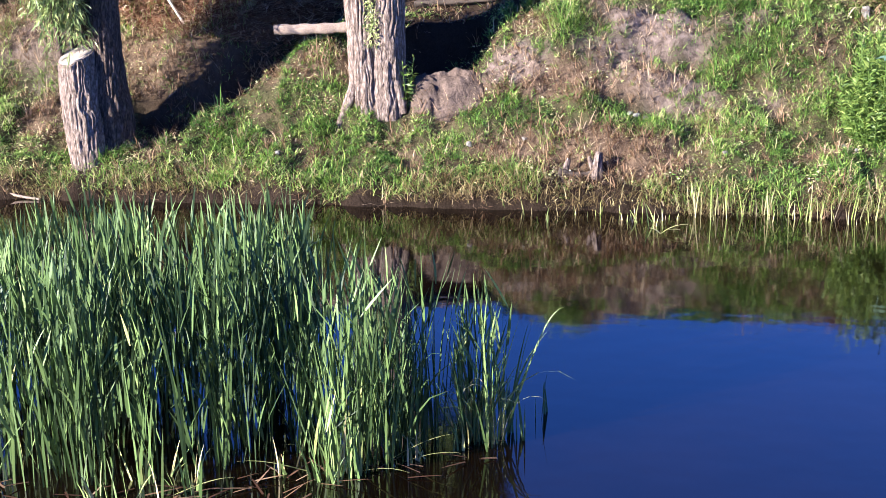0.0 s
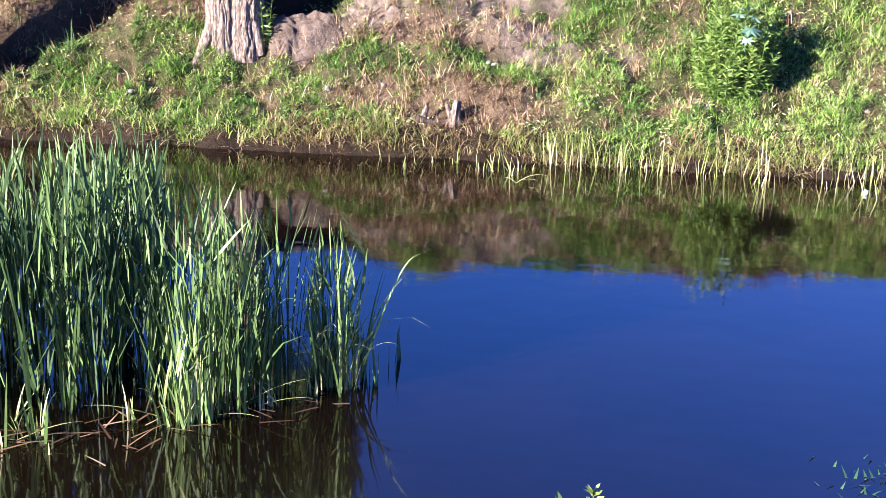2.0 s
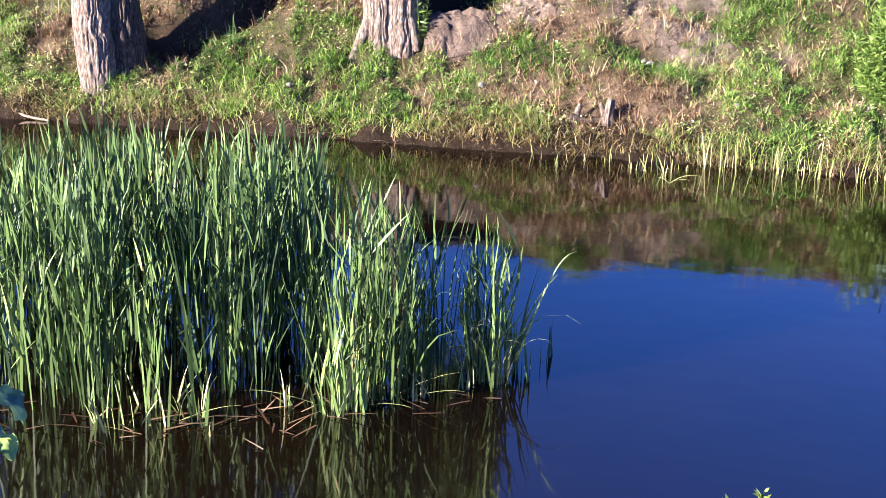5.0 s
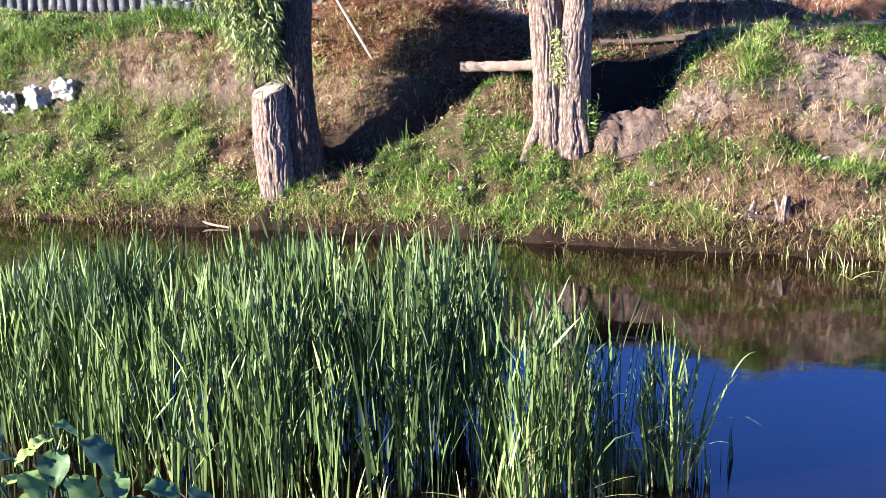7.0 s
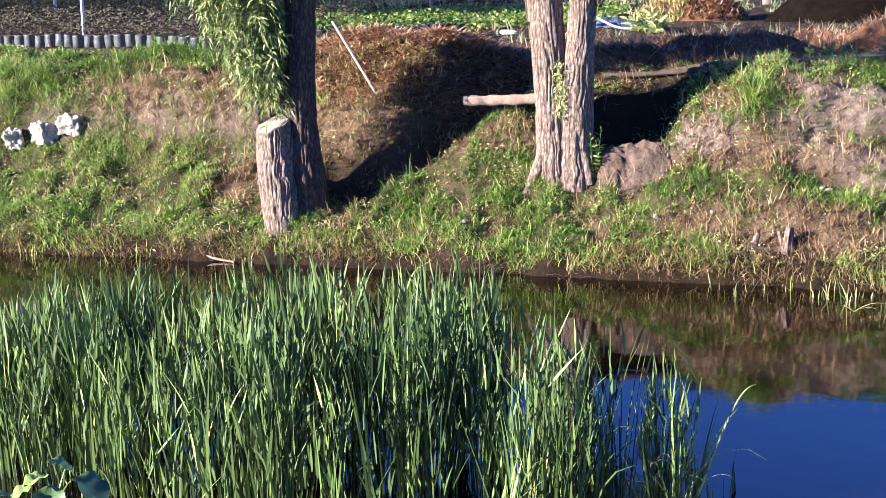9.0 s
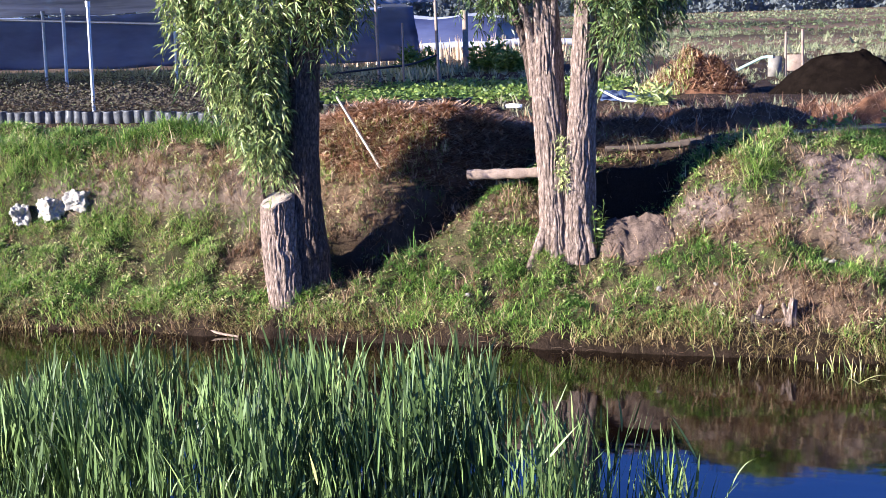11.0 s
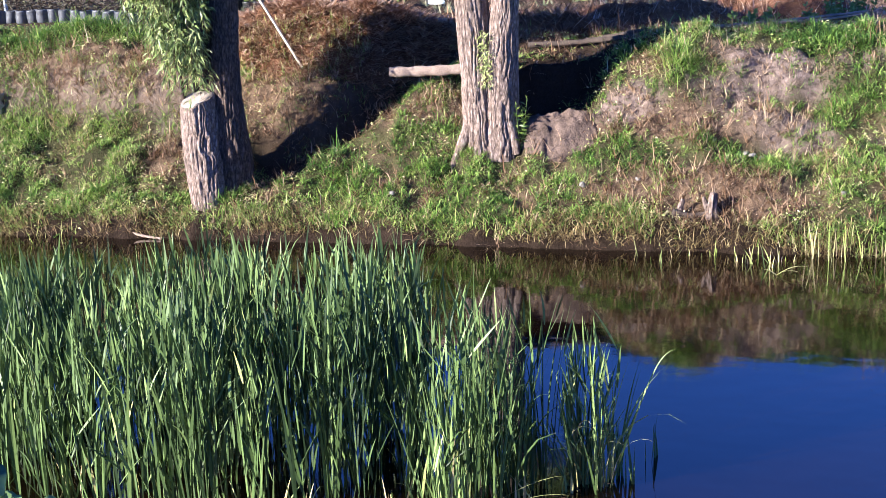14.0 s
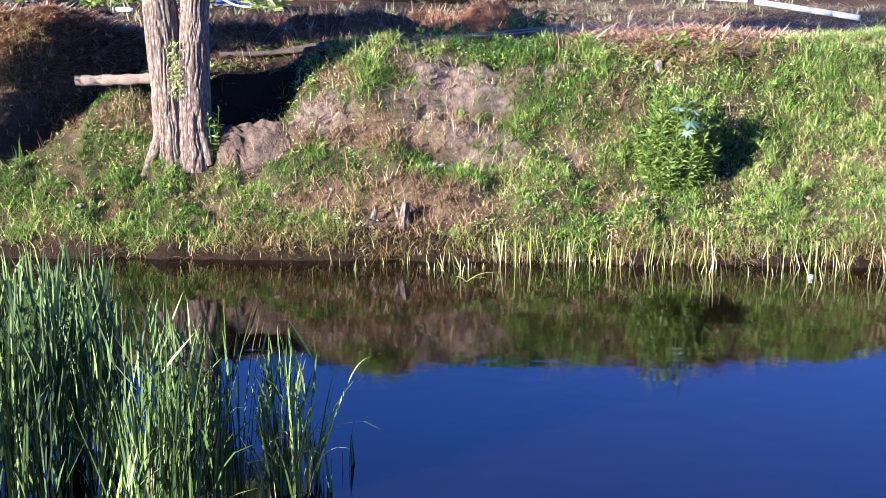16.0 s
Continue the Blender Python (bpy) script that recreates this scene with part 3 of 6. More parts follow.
def scatter_leaves():
    """Low broad weeds and dead leaves that mottle the bank."""
    r = np.random.default_rng(73)
    n = 52000
    x, y = r.uniform(-16.4, 9.4, n), r.uniform(17.1, 21.6, n)
    y = np.where(y < 17.5 + edge(x), y + 0.5, y)
    c = cover(x, y)
    clump = fbm(x, y, 75, 2.2)
    keep = r.uniform(0, 1, n) < np.clip(0.35 + 1.2 * clump, 0.05, 1) * (1 - 0.8 * c[2]) * (notch(x, y, -6.9, 18.66, -4.35, 20.42, 0.42) < 0.3)
    x, y, clump = x[keep], y[keep], clump[keep]
    n = len(x)
    p = np.stack([x, y, land(x, y) + r.uniform(0.0, 0.09, n)], 1)
    a = r.uniform(0, 6.28, n)
    d = np.stack([np.cos(a), np.sin(a), r.uniform(-0.2, 0.9, n)], 1)
    green = r.uniform(0, 1, n) < np.clip(0.6 - c[1][keep], 0.08, 1)
    tone = np.where(green, np.clip(r.normal(0.42, 0.2, n) - 0.2 * clump, 0, 0.8), np.clip(r.normal(0.86, 0.1, n), 0, 1))
    v, f, t = leaves(p, d, r.uniform(0.03, 0.075, n), r.uniform(0.010, 0.024, n), tone)
    tagged(new("bank_weeds", mesh_from("bank_weeds", v, f, GRASS, t)), "low broad-leaved weeds and dead leaves among the grass", "weeds", kind="stuff")


def scatter_straw():
    dens = lambda x, y: np.clip(0.03 + 0.14 * smooth(0.1, -0.25, fbm(x, y, 77, 2.6)) + 0.75 * cover(x, y)[1] + 0.3 * cover(x, y)[2] + 0.1 * smooth(17.9, 17.5, y - edge(x)), 0, 1) * smooth(17.36, 17.5, y - edge(x))
    r, k, x, y, s, az, base, off = tufts(15000, (-16.4, 9.4, 17.0, 21.8), dens, 15, lambda x, y: x * 0 + 0.17, 63)
    L = s[k] * r.uniform(0.5, 1.4, len(k))
    down = -np.pi / 2 + r.normal(0, 0.9, len(k))
    base[:, 2] += 0.02
    v, f, t = blades(base, np.where(r.uniform(0, 1, len(k)) < 0.5, down, az), L, r.uniform(0.007, 0.017, len(k)), np.clip(r.normal(0.95, 0.4, len(k)), 0.1, 1.6), r.uniform(0.1, 0.9, len(k)), 2, None, np.clip(r.normal(0.46, 0.22, len(k)) + 0.25 * cover(base[:, 0], base[:, 1])[2], 0, 1))
    tagged(new("dry_grass", mesh_from("dry_grass", v, f, STRAW, t)), "dead yellow-brown grass lying on the bank", "dry grass", kind="stuff")
    # straw and stalks strewn over the field's edge
    dens = lambda x, y: np.clip(0.10 + 0.7 * smooth(1.0, 3.2, x + 0.05 * (y - 22)) * smooth(22.5, 24, y) * (0.55 + 0.5 * fbm(x, y, 81, 0.5)) + 0.75 * smooth(2.2, 1.0, x) * smooth(-6, -5, x) * smooth(29, 26, y) * (0.55 + fbm(x, y, 82, 0.7)), 0, 1)
    r, k, x, y, s, az, base, off = tufts(7500, (-12, 13, 21.6, 34), dens, 18, lambda x, y: x * 0 + 0.24, 65)
    L = s[k] * r.uniform(0.5, 1.5, len(k))
    base[:, 2] += r.uniform(0, 0.12, len(k))
    v, f, t = blades(base, az, L, r.uniform(0.008, 0.018, len(k)), np.clip(r.normal(1.47, 0.12, len(k)), 0.9, 1.6), r.uniform(-0.1, 0.2, len(k)), 2, None, np.clip(r.normal(0.36, 0.22, len(k)) + 0.2 * smooth(1.5, 3.5, base[:, 0]), 0, 1))
    tagged(new("strewn_straw", mesh_from("strewn_straw", v, f, STRAW, t)), "loose dry stalks strewn over the field edge", "straw", kind="stuff")
    # low weeds on the farther field
    dens = lambda x, y: np.clip(0.35 + 0.9 * fbm(x * 0.5, y, 83, 0.22), 0, 1) * (1 - 0.7 * smooth(1, 3, x) * smooth(34, 30, y))
    r, k, x, y, s, az, base, off = tufts(13000, (-14, 22, 24, 110), dens, 10, lambda x, y: 0.14 + 0.003 * y, 67)
    L = s[k] * r.uniform(0.4, 1.2, len(k))
    hue = np.clip(0.45 + 0.6 * fbm(x * 0.3, y, 85, 0.2), 0, 1)
    v, f, t = blades(base, az, L, r.uniform(0.015, 0.04, len(k)), r.uniform(0.1, 1.0, len(k)), r.uniform(0.2, 1.0, len(k)), 2, None, np.clip(hue[k] + r.normal(0, 0.15, len(k)), 0, 1))
    tagged(new("field_weeds", mesh_from("field_weeds", v, f, HAZEGRASS, t)), "low scattered weeds on the open field", "weeds", kind="stuff")
    dens = lambda x, y: np.clip(0.5 + 1.2 * fbm(x * 0.15, y * 0.6, 89, 0.12), 0.08, 1)
    r, k, x, y, s, az, base, off = tufts(11000, (-75, 75, 56, 330), dens, 8, lambda x, y: 0.18 + 0.0012 * y, 69)
    L = s[k] * r.uniform(0.4, 1.2, len(k))
    hue = np.clip(0.5 + 0.7 * fbm(x * 0.1, y * 0.5, 95, 0.1), 0, 1)
    v, f, t = blades(base, az, L, r.uniform(0.10, 0.3, len(k)), r.uniform(0.3, 1.2, len(k)), r.uniform(0.2, 0.8, len(k)), 2, None, np.clip(hue[k] + r.normal(0, 0.12, len(k)), 0, 1))
    tagged(new("far_grass", mesh_from("far_grass", v, f, HAZEGRASS, t)), "olive and straw-coloured far field grass, haze greyed into its colour", "grass", kind="stuff")


# ---------------------------------------------------------------- willows
def strands(xs, zmin, ztop, ymid, ydepth, n, seed, per_m=42, mean=0.58):
    """Hanging willow twigs with their leaves. Returns leaves and twigs as arrays."""
    r = np.random.default_rng(seed)
    x = r.uniform(xs[0], xs[-1], n)
    lo = np.interp(x, xs, zmin) + np.abs(r.normal(0, 0.45, n))
    y = ymid + r.normal(0, 0.5, n) * ydepth
    top = np.maximum(lo + r.uniform(0.5, 1.6, n), 0) + np.clip(r.uniform(-0.3, 1.0, n), 0, 1) * (ztop - lo - 1)
    base_list, dir_list, tone_list, tw = [], [], [], []
    for i in range(n):
        ln = r.uniform(0.35, 0.85)
        c = max(int(per_m * 1.05 * ln), 6)
        s = np.sort(r.uniform(0, 1, c))
        az = r.uniform(0, 6.28)
        sway = 0.28 * ln
        px = x[i] + np.cos(az) * sway * s + r.normal(0, 0.012, c)
        py = y[i] + np.sin(az) * sway * s + r.normal(0, 0.012, c)
        start = min(top[i], lo[i] + ln + 3.0 * r.uniform(0, 1) ** 1.2)
        pz = start + 0.10 * np.sin(s * 3.0) - ln * s ** 1.4
        base_list.append(np.stack([px, py, pz], 1))
        a2 = az + r.normal(0, 1.1, c)
        dir_list.append(np.stack([np.cos(a2) * 0.7, np.sin(a2) * 0.7, -0.05 - 0.55 * s + r.normal(0, 0.4, c)], 1))
        tone_list.append(np.clip(r.normal(mean, 0.12) + r.normal(0, 0.2, c), 0, 1))
        tw.append((x[i], y[i], start, az, ln))
    b, d, t = np.concatenate(base_list), np.concatenate(dir_list), np.concatenate(tone_list)
    lv = leaves(b, d, r.uniform(0.09, 0.17, len(b)), r.uniform(0.017, 0.029, len(b)), t)
    return lv, tw


def twig_mesh(tw):
    sets = []
    for x, y, z, az, ln in tw:
        s = np.linspace(0, 1, 4)
        p = np.stack([x + np.cos(az) * 0.28 * ln * s, y + np.sin(az) * 0.28 * ln * s, z + 0.10 * np.sin(s * 3) - ln * s ** 1.4], 1)
        v, f = tube(p, np.linspace(0.006, 0.002, 4), 3, caps=False)
        sets.append((v, f, np.zeros(len(v))))
    return merged(sets)


def crown_top(x, y, radius, low, high, n, seed):
    """The upper, narrowing part of a crown."""
    sets, twigs = [], []
    for k in range(4):
        w = radius * (1.0, 1.0, 0.85, 0.5)[k]
        z = low + (high - low) * k / 4
        lv, tw = strands([x - w, x - w / 2, x, x + w / 2, x + w], [z + 0.5, z, z - 0.2, z + 0.1, z + 0.6], z + 3, y, w * 0.9, n // 4, seed * 7 + k)
        sets.append(lv)
        twigs += tw
    return merged(sets), twigs


def build_willow_one():
    x, y = -7.32, 18.2
    tree = tagged(base_at("willow_tree", x, y, float(land(x, y))), "pollarded willow with one stem sawn off, leafy shoots beside it", "tree")
    # the sawn, pale half and the half that grows on, crown shade in its bark colour
    sawn = limb("sawn_trunk", [(-7.37, 17.88, -0.04), (-7.41, 17.94, 0.4), (-7.49, 18.06, 1.0), (-7.53, 18.12, 1.45), (-7.55, 18.14, 1.94)], (0.20, 0.245, 0.27, 0.275, 0.25), BARK, tree, "pale furrowed trunk sawn off flat", 150, 170, 0.06, 46, 3, 0.085)
    limb("standing_trunk", [(-7.20, 18.32, 0.1), (-7.19, 18.36, 1.0), (-7.22, 18.38, 1.9), (-7.19, 18.4, 2.9), (-7.10, 18.4, 4.2), (-7.0, 18.42, 5.6), (-6.95, 18.4, 7.4), (-6.9, 18.4, 9.4)], (0.34, 0.30, 0.245, 0.22, 0.205, 0.16, 0.10, 0.03), SHADEBARK, tree, "rough standing trunk, crown shade held in its dark bark colour", 190, 130, 0.06, 40, 5, 0.10)
    face = limb("cut_face", [(-7.55, 18.14, 1.925), (-7.55, 18.14, 1.945), (-7.55, 18.14, 1.965)], (0.238, 0.236, 0.226), CUTWOOD, tree, "flat sawn end", 5, 60, 0.07, 16, 3)
    for ob in (sawn, face):  # the saw cut slants towards the water
        for vert in ob.data.vertices:
            vert.co.z += (0.42 * (vert.co.y - 18.2) + 0.22 * (vert.co.x + 7.5)) * min(max((vert.co.z - 1.3) / 0.6, 0), 1)
    limb("bare_patch", [(-7.36, 17.87, 0.10), (-7.38, 17.87, 0.5), (-7.41, 17.92, 0.85), (-7.43, 17.97, 1.05)], (0.075, 0.105, 0.10, 0.04), BAREWOOD, tree, "pale bare wood where the bark is gone", 40, 60, 0.10, 22, 2)
    for i, (px, py, h, q) in enumerate(((-7.42, 18.32, 3.4, -0.10), (-7.62, 18.35, 3.8, -0.35), (-7.5, 18.38, 4.6, -0.25), (-7.78, 18.2, 3.2, -0.4), (-7.3, 18.35, 4.8, -0.05))):
        limb("shoot", [(px, py, 1.75), (px + q * 0.25, py - 0.03, 2.6), (px + q, py - 0.06, h)], (0.045, 0.032, 0.012) if i else (0.07, 0.055, 0.03), SHADEBARK, tree, "", 14, 8, 0.1)
    limb("bough", [(-7.03, 18.42, 4.6), (-6.7, 18.3, 5.3), (-6.3, 18.2, 6.2)], (0.11, 0.08, 0.04), SHADEBARK, tree, "", 14, 10)
    limb("bough", [(-7.05, 18.42, 4.3), (-7.6, 18.35, 5.0), (-8.3, 18.2, 6.0)], (0.12, 0.08, 0.04), SHADEBARK, tree, "", 14, 10)
    a, tw = strands([-9.0, -8.6, -8.3, -8.0, -7.75, -7.5, -7.35], [4.2, 3.3, 2.7, 2.35, 2.05, 2.05, 2.9], 6.6, 18.06, 0.42, 900, 91)
    # shade over this half of the crown is put into a lower leaf tone
    b, tw2 = strands([-7.4, -7.1, -6.75, -6.4, -6.15], [3.5, 3.75, 3.65, 3.95, 4.4], 6.8, 18.35, 0.55, 560, 92, 42, 0.42)
    up, tw4 = crown_top(-7.0, 18.4, 1.5, 5.6, 11.5, 620, 97)
    c, tw3 = strands([-7.95, -7.75, -7.55, -7.42], [2.2, 1.95, 1.95, 2.3], 3.0, 18.05, 0.3, 150, 96)
    v, f, t = merged([a, b, c, up])
    put("crown", mesh_from("crown", v, f, WILLOW, t), tree, "drooping narrow green leaves")["kind"] = "stuff"
    v, f, t = twig_mesh(tw + tw2 + tw3 + tw4)
    put("twig_mass", mesh_from("twig_mass", v, f, SHADEBARK), tree, "thin hanging twigs")["kind"] = "stuff"


def build_willow_two():
    x, y = -3.45, 19.0
    tree = tagged(base_at("willow_tree", x, y, float(land(x, y))), "old willow with two grown-together furrowed trunks", "tree")
    limb("trunk", [(-3.56, 18.98, 0.85), (-3.58, 19.0, 1.3), (-3.62, 19.0, 2.1), (-3.68, 19.0, 3.0), (-3.72, 19.02, 3.9), (-3.72, 19.05, 4.8), (-3.7, 19.05, 7.0)], (0.36, 0.275, 0.25, 0.235, 0.225, 0.16, 0.05), BARK, tree, "thick furrowed pale trunk", 210, 170, 0.04, 56, 13, 0.09)
    limb("trunk", [(-3.30, 18.98, 0.9), (-3.30, 19.0, 1.4), (-3.27, 18.98, 2.2), (-3.21, 18.96, 3.0), (-3.17, 18.98, 3.9), (-3.15, 19.0, 5.0), (-3.2, 19.0, 8.6)], (0.33, 0.26, 0.23, 0.195, 0.185, 0.14, 0.03), BARK, tree, "slimmer furrowed trunk leaning away", 210, 150, 0.04, 50, 15, 0.09)
    for i, (px, py, h, q) in enumerate(((-3.86, 18.93, 4.7, -0.22), (-3.76, 18.9, 5.2, -0.1), (-3.62, 18.95, 5.4, 0.05), (-3.9, 19.05, 5.0, -0.5), (-3.1, 19.0, 5.3, 0.25), (-3.0, 18.98, 4.9, 0.7))):
        limb("bough", [(px, py, 3.3 + 0.1 * i % 0.3), (px + q * 0.3, py, 4.1), (px + q, py - 0.02, h)], (0.085, 0.07, 0.035), BARK if i < 3 else SHADEBARK, tree, "", 20, 16, 0.1, 7, i)
    for pts, r0 in (([(-3.72, 18.90, 1.50), (-3.80, 18.82, 1.25), (-3.88, 18.74, 1.04), (-3.96, 18.64, 0.84)], 0.10), ([(-3.18, 18.88, 1.45), (-3.10, 18.83, 1.22), (-3.04, 18.78, 1.0)], 0.10)):
        limb("root", pts, (r0, r0 * 0.75, r0 * 0.45), BARK, tree, "", 24, 20, 0.15, 6, 3)
    a, tw = strands([-4.8, -4.4, -4.0, -3.6, -3.3], [4.3, 4.05, 4.15, 4.6, 4.6], 7.0, 19.1, 0.7, 900, 93, 42, 0.22)
    b, tw2 = strands([-3.3, -3.0, -2.75, -2.5, -2.2, -1.8], [4.5, 3.95, 3.25, 3.45, 3.85, 4.15], 7.0, 19.1, 0.7, 1300, 94, 42, 0.24)
    up, tw3 = crown_top(-3.4, 19.05, 1.5, 5.4, 11.0, 620, 98)
    v, f, t = merged([a, b, up])
    put("crown", mesh_from("crown", v, f, WILLOW, t), tree, "drooping narrow green leaves")["kind"] = "stuff"
    v, f, t = twig_mesh(tw + tw2 + tw3)
    put("twig_mass", mesh_from("twig_mass", v, f, SHADEBARK), tree, "thin hanging twigs")["kind"] = "stuff"
    # young leaves sprouting from the bark
    r = np.random.default_rng(95)
    n = 260
    b = np.stack([r.normal(-3.46, 0.05, n), 18.74 + r.normal(0, 0.02, n), r.uniform(1.95, 2.75, n)], 1)
    v, f, t = leaves(b, r.normal(0, 1, (n, 3)) * (1, 0.5, 1) + (0, -0.6, 0), r.uniform(0.04, 0.08, n), r.uniform(0.014, 0.026, n), r.uniform(0.8, 1, n))
    put("sprout_leaf_mass", mesh_from("sprout_leaf_mass", v, f, WILLOW, t), tree, "yellow-green sprouting leaves")["kind"] = "stuff"


# ---------------------------------------------------------------- cattails
def reed_leaves(r, x, y, z, count, height, tone_mean, spread=1.0):
    """Strap leaves that rise from the foot of each plant, nearly upright, a few of them broken over."""
    k = np.repeat(np.arange(len(x)), count)
    n = len(k)
    az = r.uniform(0, 2 * np.pi, n)
    off = r.uniform(0, 0.06, n)
    base = np.stack([x[k] + np.cos(az) * off, y[k] + np.sin(az) * off, np.full(n, z)], 1)
    L = height[k] * r.uniform(0.55, 1.0, n)
    lean = np.abs(r.normal(0.03, 0.10, n)) * spread
    broken = r.uniform(0, 1, n) < 0.05
    cv = np.where(broken, r.uniform(1.2, 2.4, n), np.abs(r.normal(0.05, 0.13, n)) * spread)
    tone = np.clip(tone_mean[k] + r.normal(0, 0.15, n) + 0.25 * (r.uniform(0, 1, n) < 0.05), 0, 1)
    return blades(base, az, L, r.uniform(0.014, 0.026, n), lean, cv, 7, r.uniform(-1.3, 1.3, n), tone, 2.6, 2.2, 0.4)


def reed_tips(r, x, y, height, count, tone_mean):
    """The shorter blades that part from the stems higher up."""
    k = np.repeat(np.arange(len(x)), count)
    n = len(k)
    az = r.uniform(0, 2 * np.pi, n)
    z = height[k] * 0.76 * r.uniform(0.04, 1, n) ** 0.62
    base = np.stack([x[k] + r.normal(0, 0.06, n), y[k] + r.normal(0, 0.06, n), z], 1)
    tone = np.clip(tone_mean[k] + r.normal(0.05, 0.17, n), 0, 0.93)
    lean = np.abs(r.normal(0.15, 0.14, n)) + 0.5 * (r.uniform(0, 1, n) < 0.06)
    return blades(base, az, r.uniform(0.20, 0.46, n), r.uniform(0.016, 0.032, n), lean, np.where(r.uniform(0, 1, n) < 0.05, r.uniform(0.8, 2.0, n), r.uniform(0, 0.28, n)), 5, r.uniform(-1.45, 1.45, n), tone, 2.0, 1.5, 0.3)


FRONT_X, FRONT_Y = [-8.3, -7.7, -6.0, -4.6, -3.6, -3.0, -2.75, -2.4], [10.6, 10.0, 9.2, 8.8, 8.6, 8.8, 9.0, 9.9]
BACK_X, BACK_Y = [-8.3, -7.0, -5.0, -3.6, -2.7, -2.4], [10.9, 11.3, 11.4, 11.3, 10.8, 10.4]


def build_reed_bed():
    r = np.random.default_rng(101)
    n = 900
    x = r.uniform(-8.2, -2.45, n)
    lo, hi = np.interp(x, FRONT_X, FRONT_Y), np.interp(x, BACK_X, BACK_Y)
    y = lo + (hi - lo) * r.uniform(0, 1, n)
    gaps = np.maximum.reduce([spot(x, y, -5.45, 10.2, 0.16, 0.7, 0.4), spot(x, y, -4.4, 9.4, 0.14, 0.5, 0.4), spot(x, y, -3.7, 10.4, 0.16, 0.8, 0.4), spot(x, y, -3.35, 9.0, 0.12, 0.35, 0.4), 0.8 * spot(x, y, -2.72, 9.5, 0.2, 0.7, 0.5)])
    clump = smooth(-0.35, 0.1, fbm(x, y, 107, 1.5))
    keep = (r.uniform(0, 1, n) > 0.9 * gaps) & (r.uniform(0, 1, n) < 0.45 + 0.55 * clump) & (r.uniform(0, 1, n) > 0.75 * smooth(-6.9, -7.9, x))
    x, y, clump = x[keep], y[keep], clump[keep]
    end = np.minimum(smooth(-8.3, -6.5, x), 1)
    h = (np.interp(x, [-8.3, -7.5, -6.2, -4.5, -3.2, -2.7], [0.85, 1.25, 1.62, 1.82, 1.98, 1.85]) + 0.12 * fbm(x, y, 103, 0.9) + 0.06 * clump) * r.uniform(0.76, 1.10, len(x))
    # leaves darken to the right: the gap's shade is put into their tone
    tone = np.clip(0.29 + 0.14 * fbm(x, y, 105, 1.0) + r.normal(0, 0.07, len(x)) + 0.4 * (1 - end) - 0.10 * smooth(-3.6, -3.0, x), 0, 0.9)
    green = reed_leaves(r, x, y, -0.12, 2, h, tone - 0.06)
    tips = reed_tips(r, x, y, h, 16, tone)
    # short yellowed shoots at the foot
    m = 34
    fx = r.uniform(-7.8, -2.8, m)
    fy = np.interp(fx, FRONT_X, FRONT_Y) + r.uniform(-0.12, 0.5, m)
    short = reed_leaves(r, fx, fy, -0.06, 3, r.uniform(0.25, 0.65, m), np.clip(r.normal(0.58, 0.18, m), 0, 0.92), 2.6)
    v, f, t = merged([green, tips, short])
    tagged(new("reed_bed", mesh_from("reed_bed", v, f, REED, t)), "dense bed of tall green cattails standing in the water", "reeds", kind="stuff")


def cattail(x, y, height, n, seed, tone=0.5, spread=1.3, label="slender green cattail growing from the water", tips=None):
    r = np.random.default_rng(seed)
    plant = tagged(base_at("cattail_plant", x, y, -0.1), label, "cattail", "cattails at the open end of the reed bed")
    for i in range(n):
        v, f, t = reed_leaves(r, np.array([x + r.normal(0, 0.03)]), np.array([y + r.normal(0, 0.03)]), -0.1, 1, np.array([height * r.uniform(0.75, 1.1)]), np.array([tone]), spread)
        put("leaf", mesh_from("leaf", v, f, REED, t), plant)
    for i in range((n if height > 0.7 else 0) if tips is None else tips):
        v, f, t = reed_tips(r, np.array([x]), np.array([y]), np.array([height]), 1, np.array([tone]))
        put("blade", mesh_from("blade", v, f, REED, t), plant)
    return plant


def fallen_leaf(plant, x, y, z, az, length, lean, curve, tone, width=0.02, late=3.0):
    """A yellowed leaf that has broken over and hangs to the water."""
    one = lambda q: np.array([q], float)
    v, f, t = blades(np.array([[x, y, z]]), one(az), one(length), one(width), one(lean), one(curve), 10, one(az + 1.3), one(tone), 3.5, late)
    put("dead_leaf", mesh_from("dead_leaf", v, f, REED, t), plant, "yellowed leaf broken over")


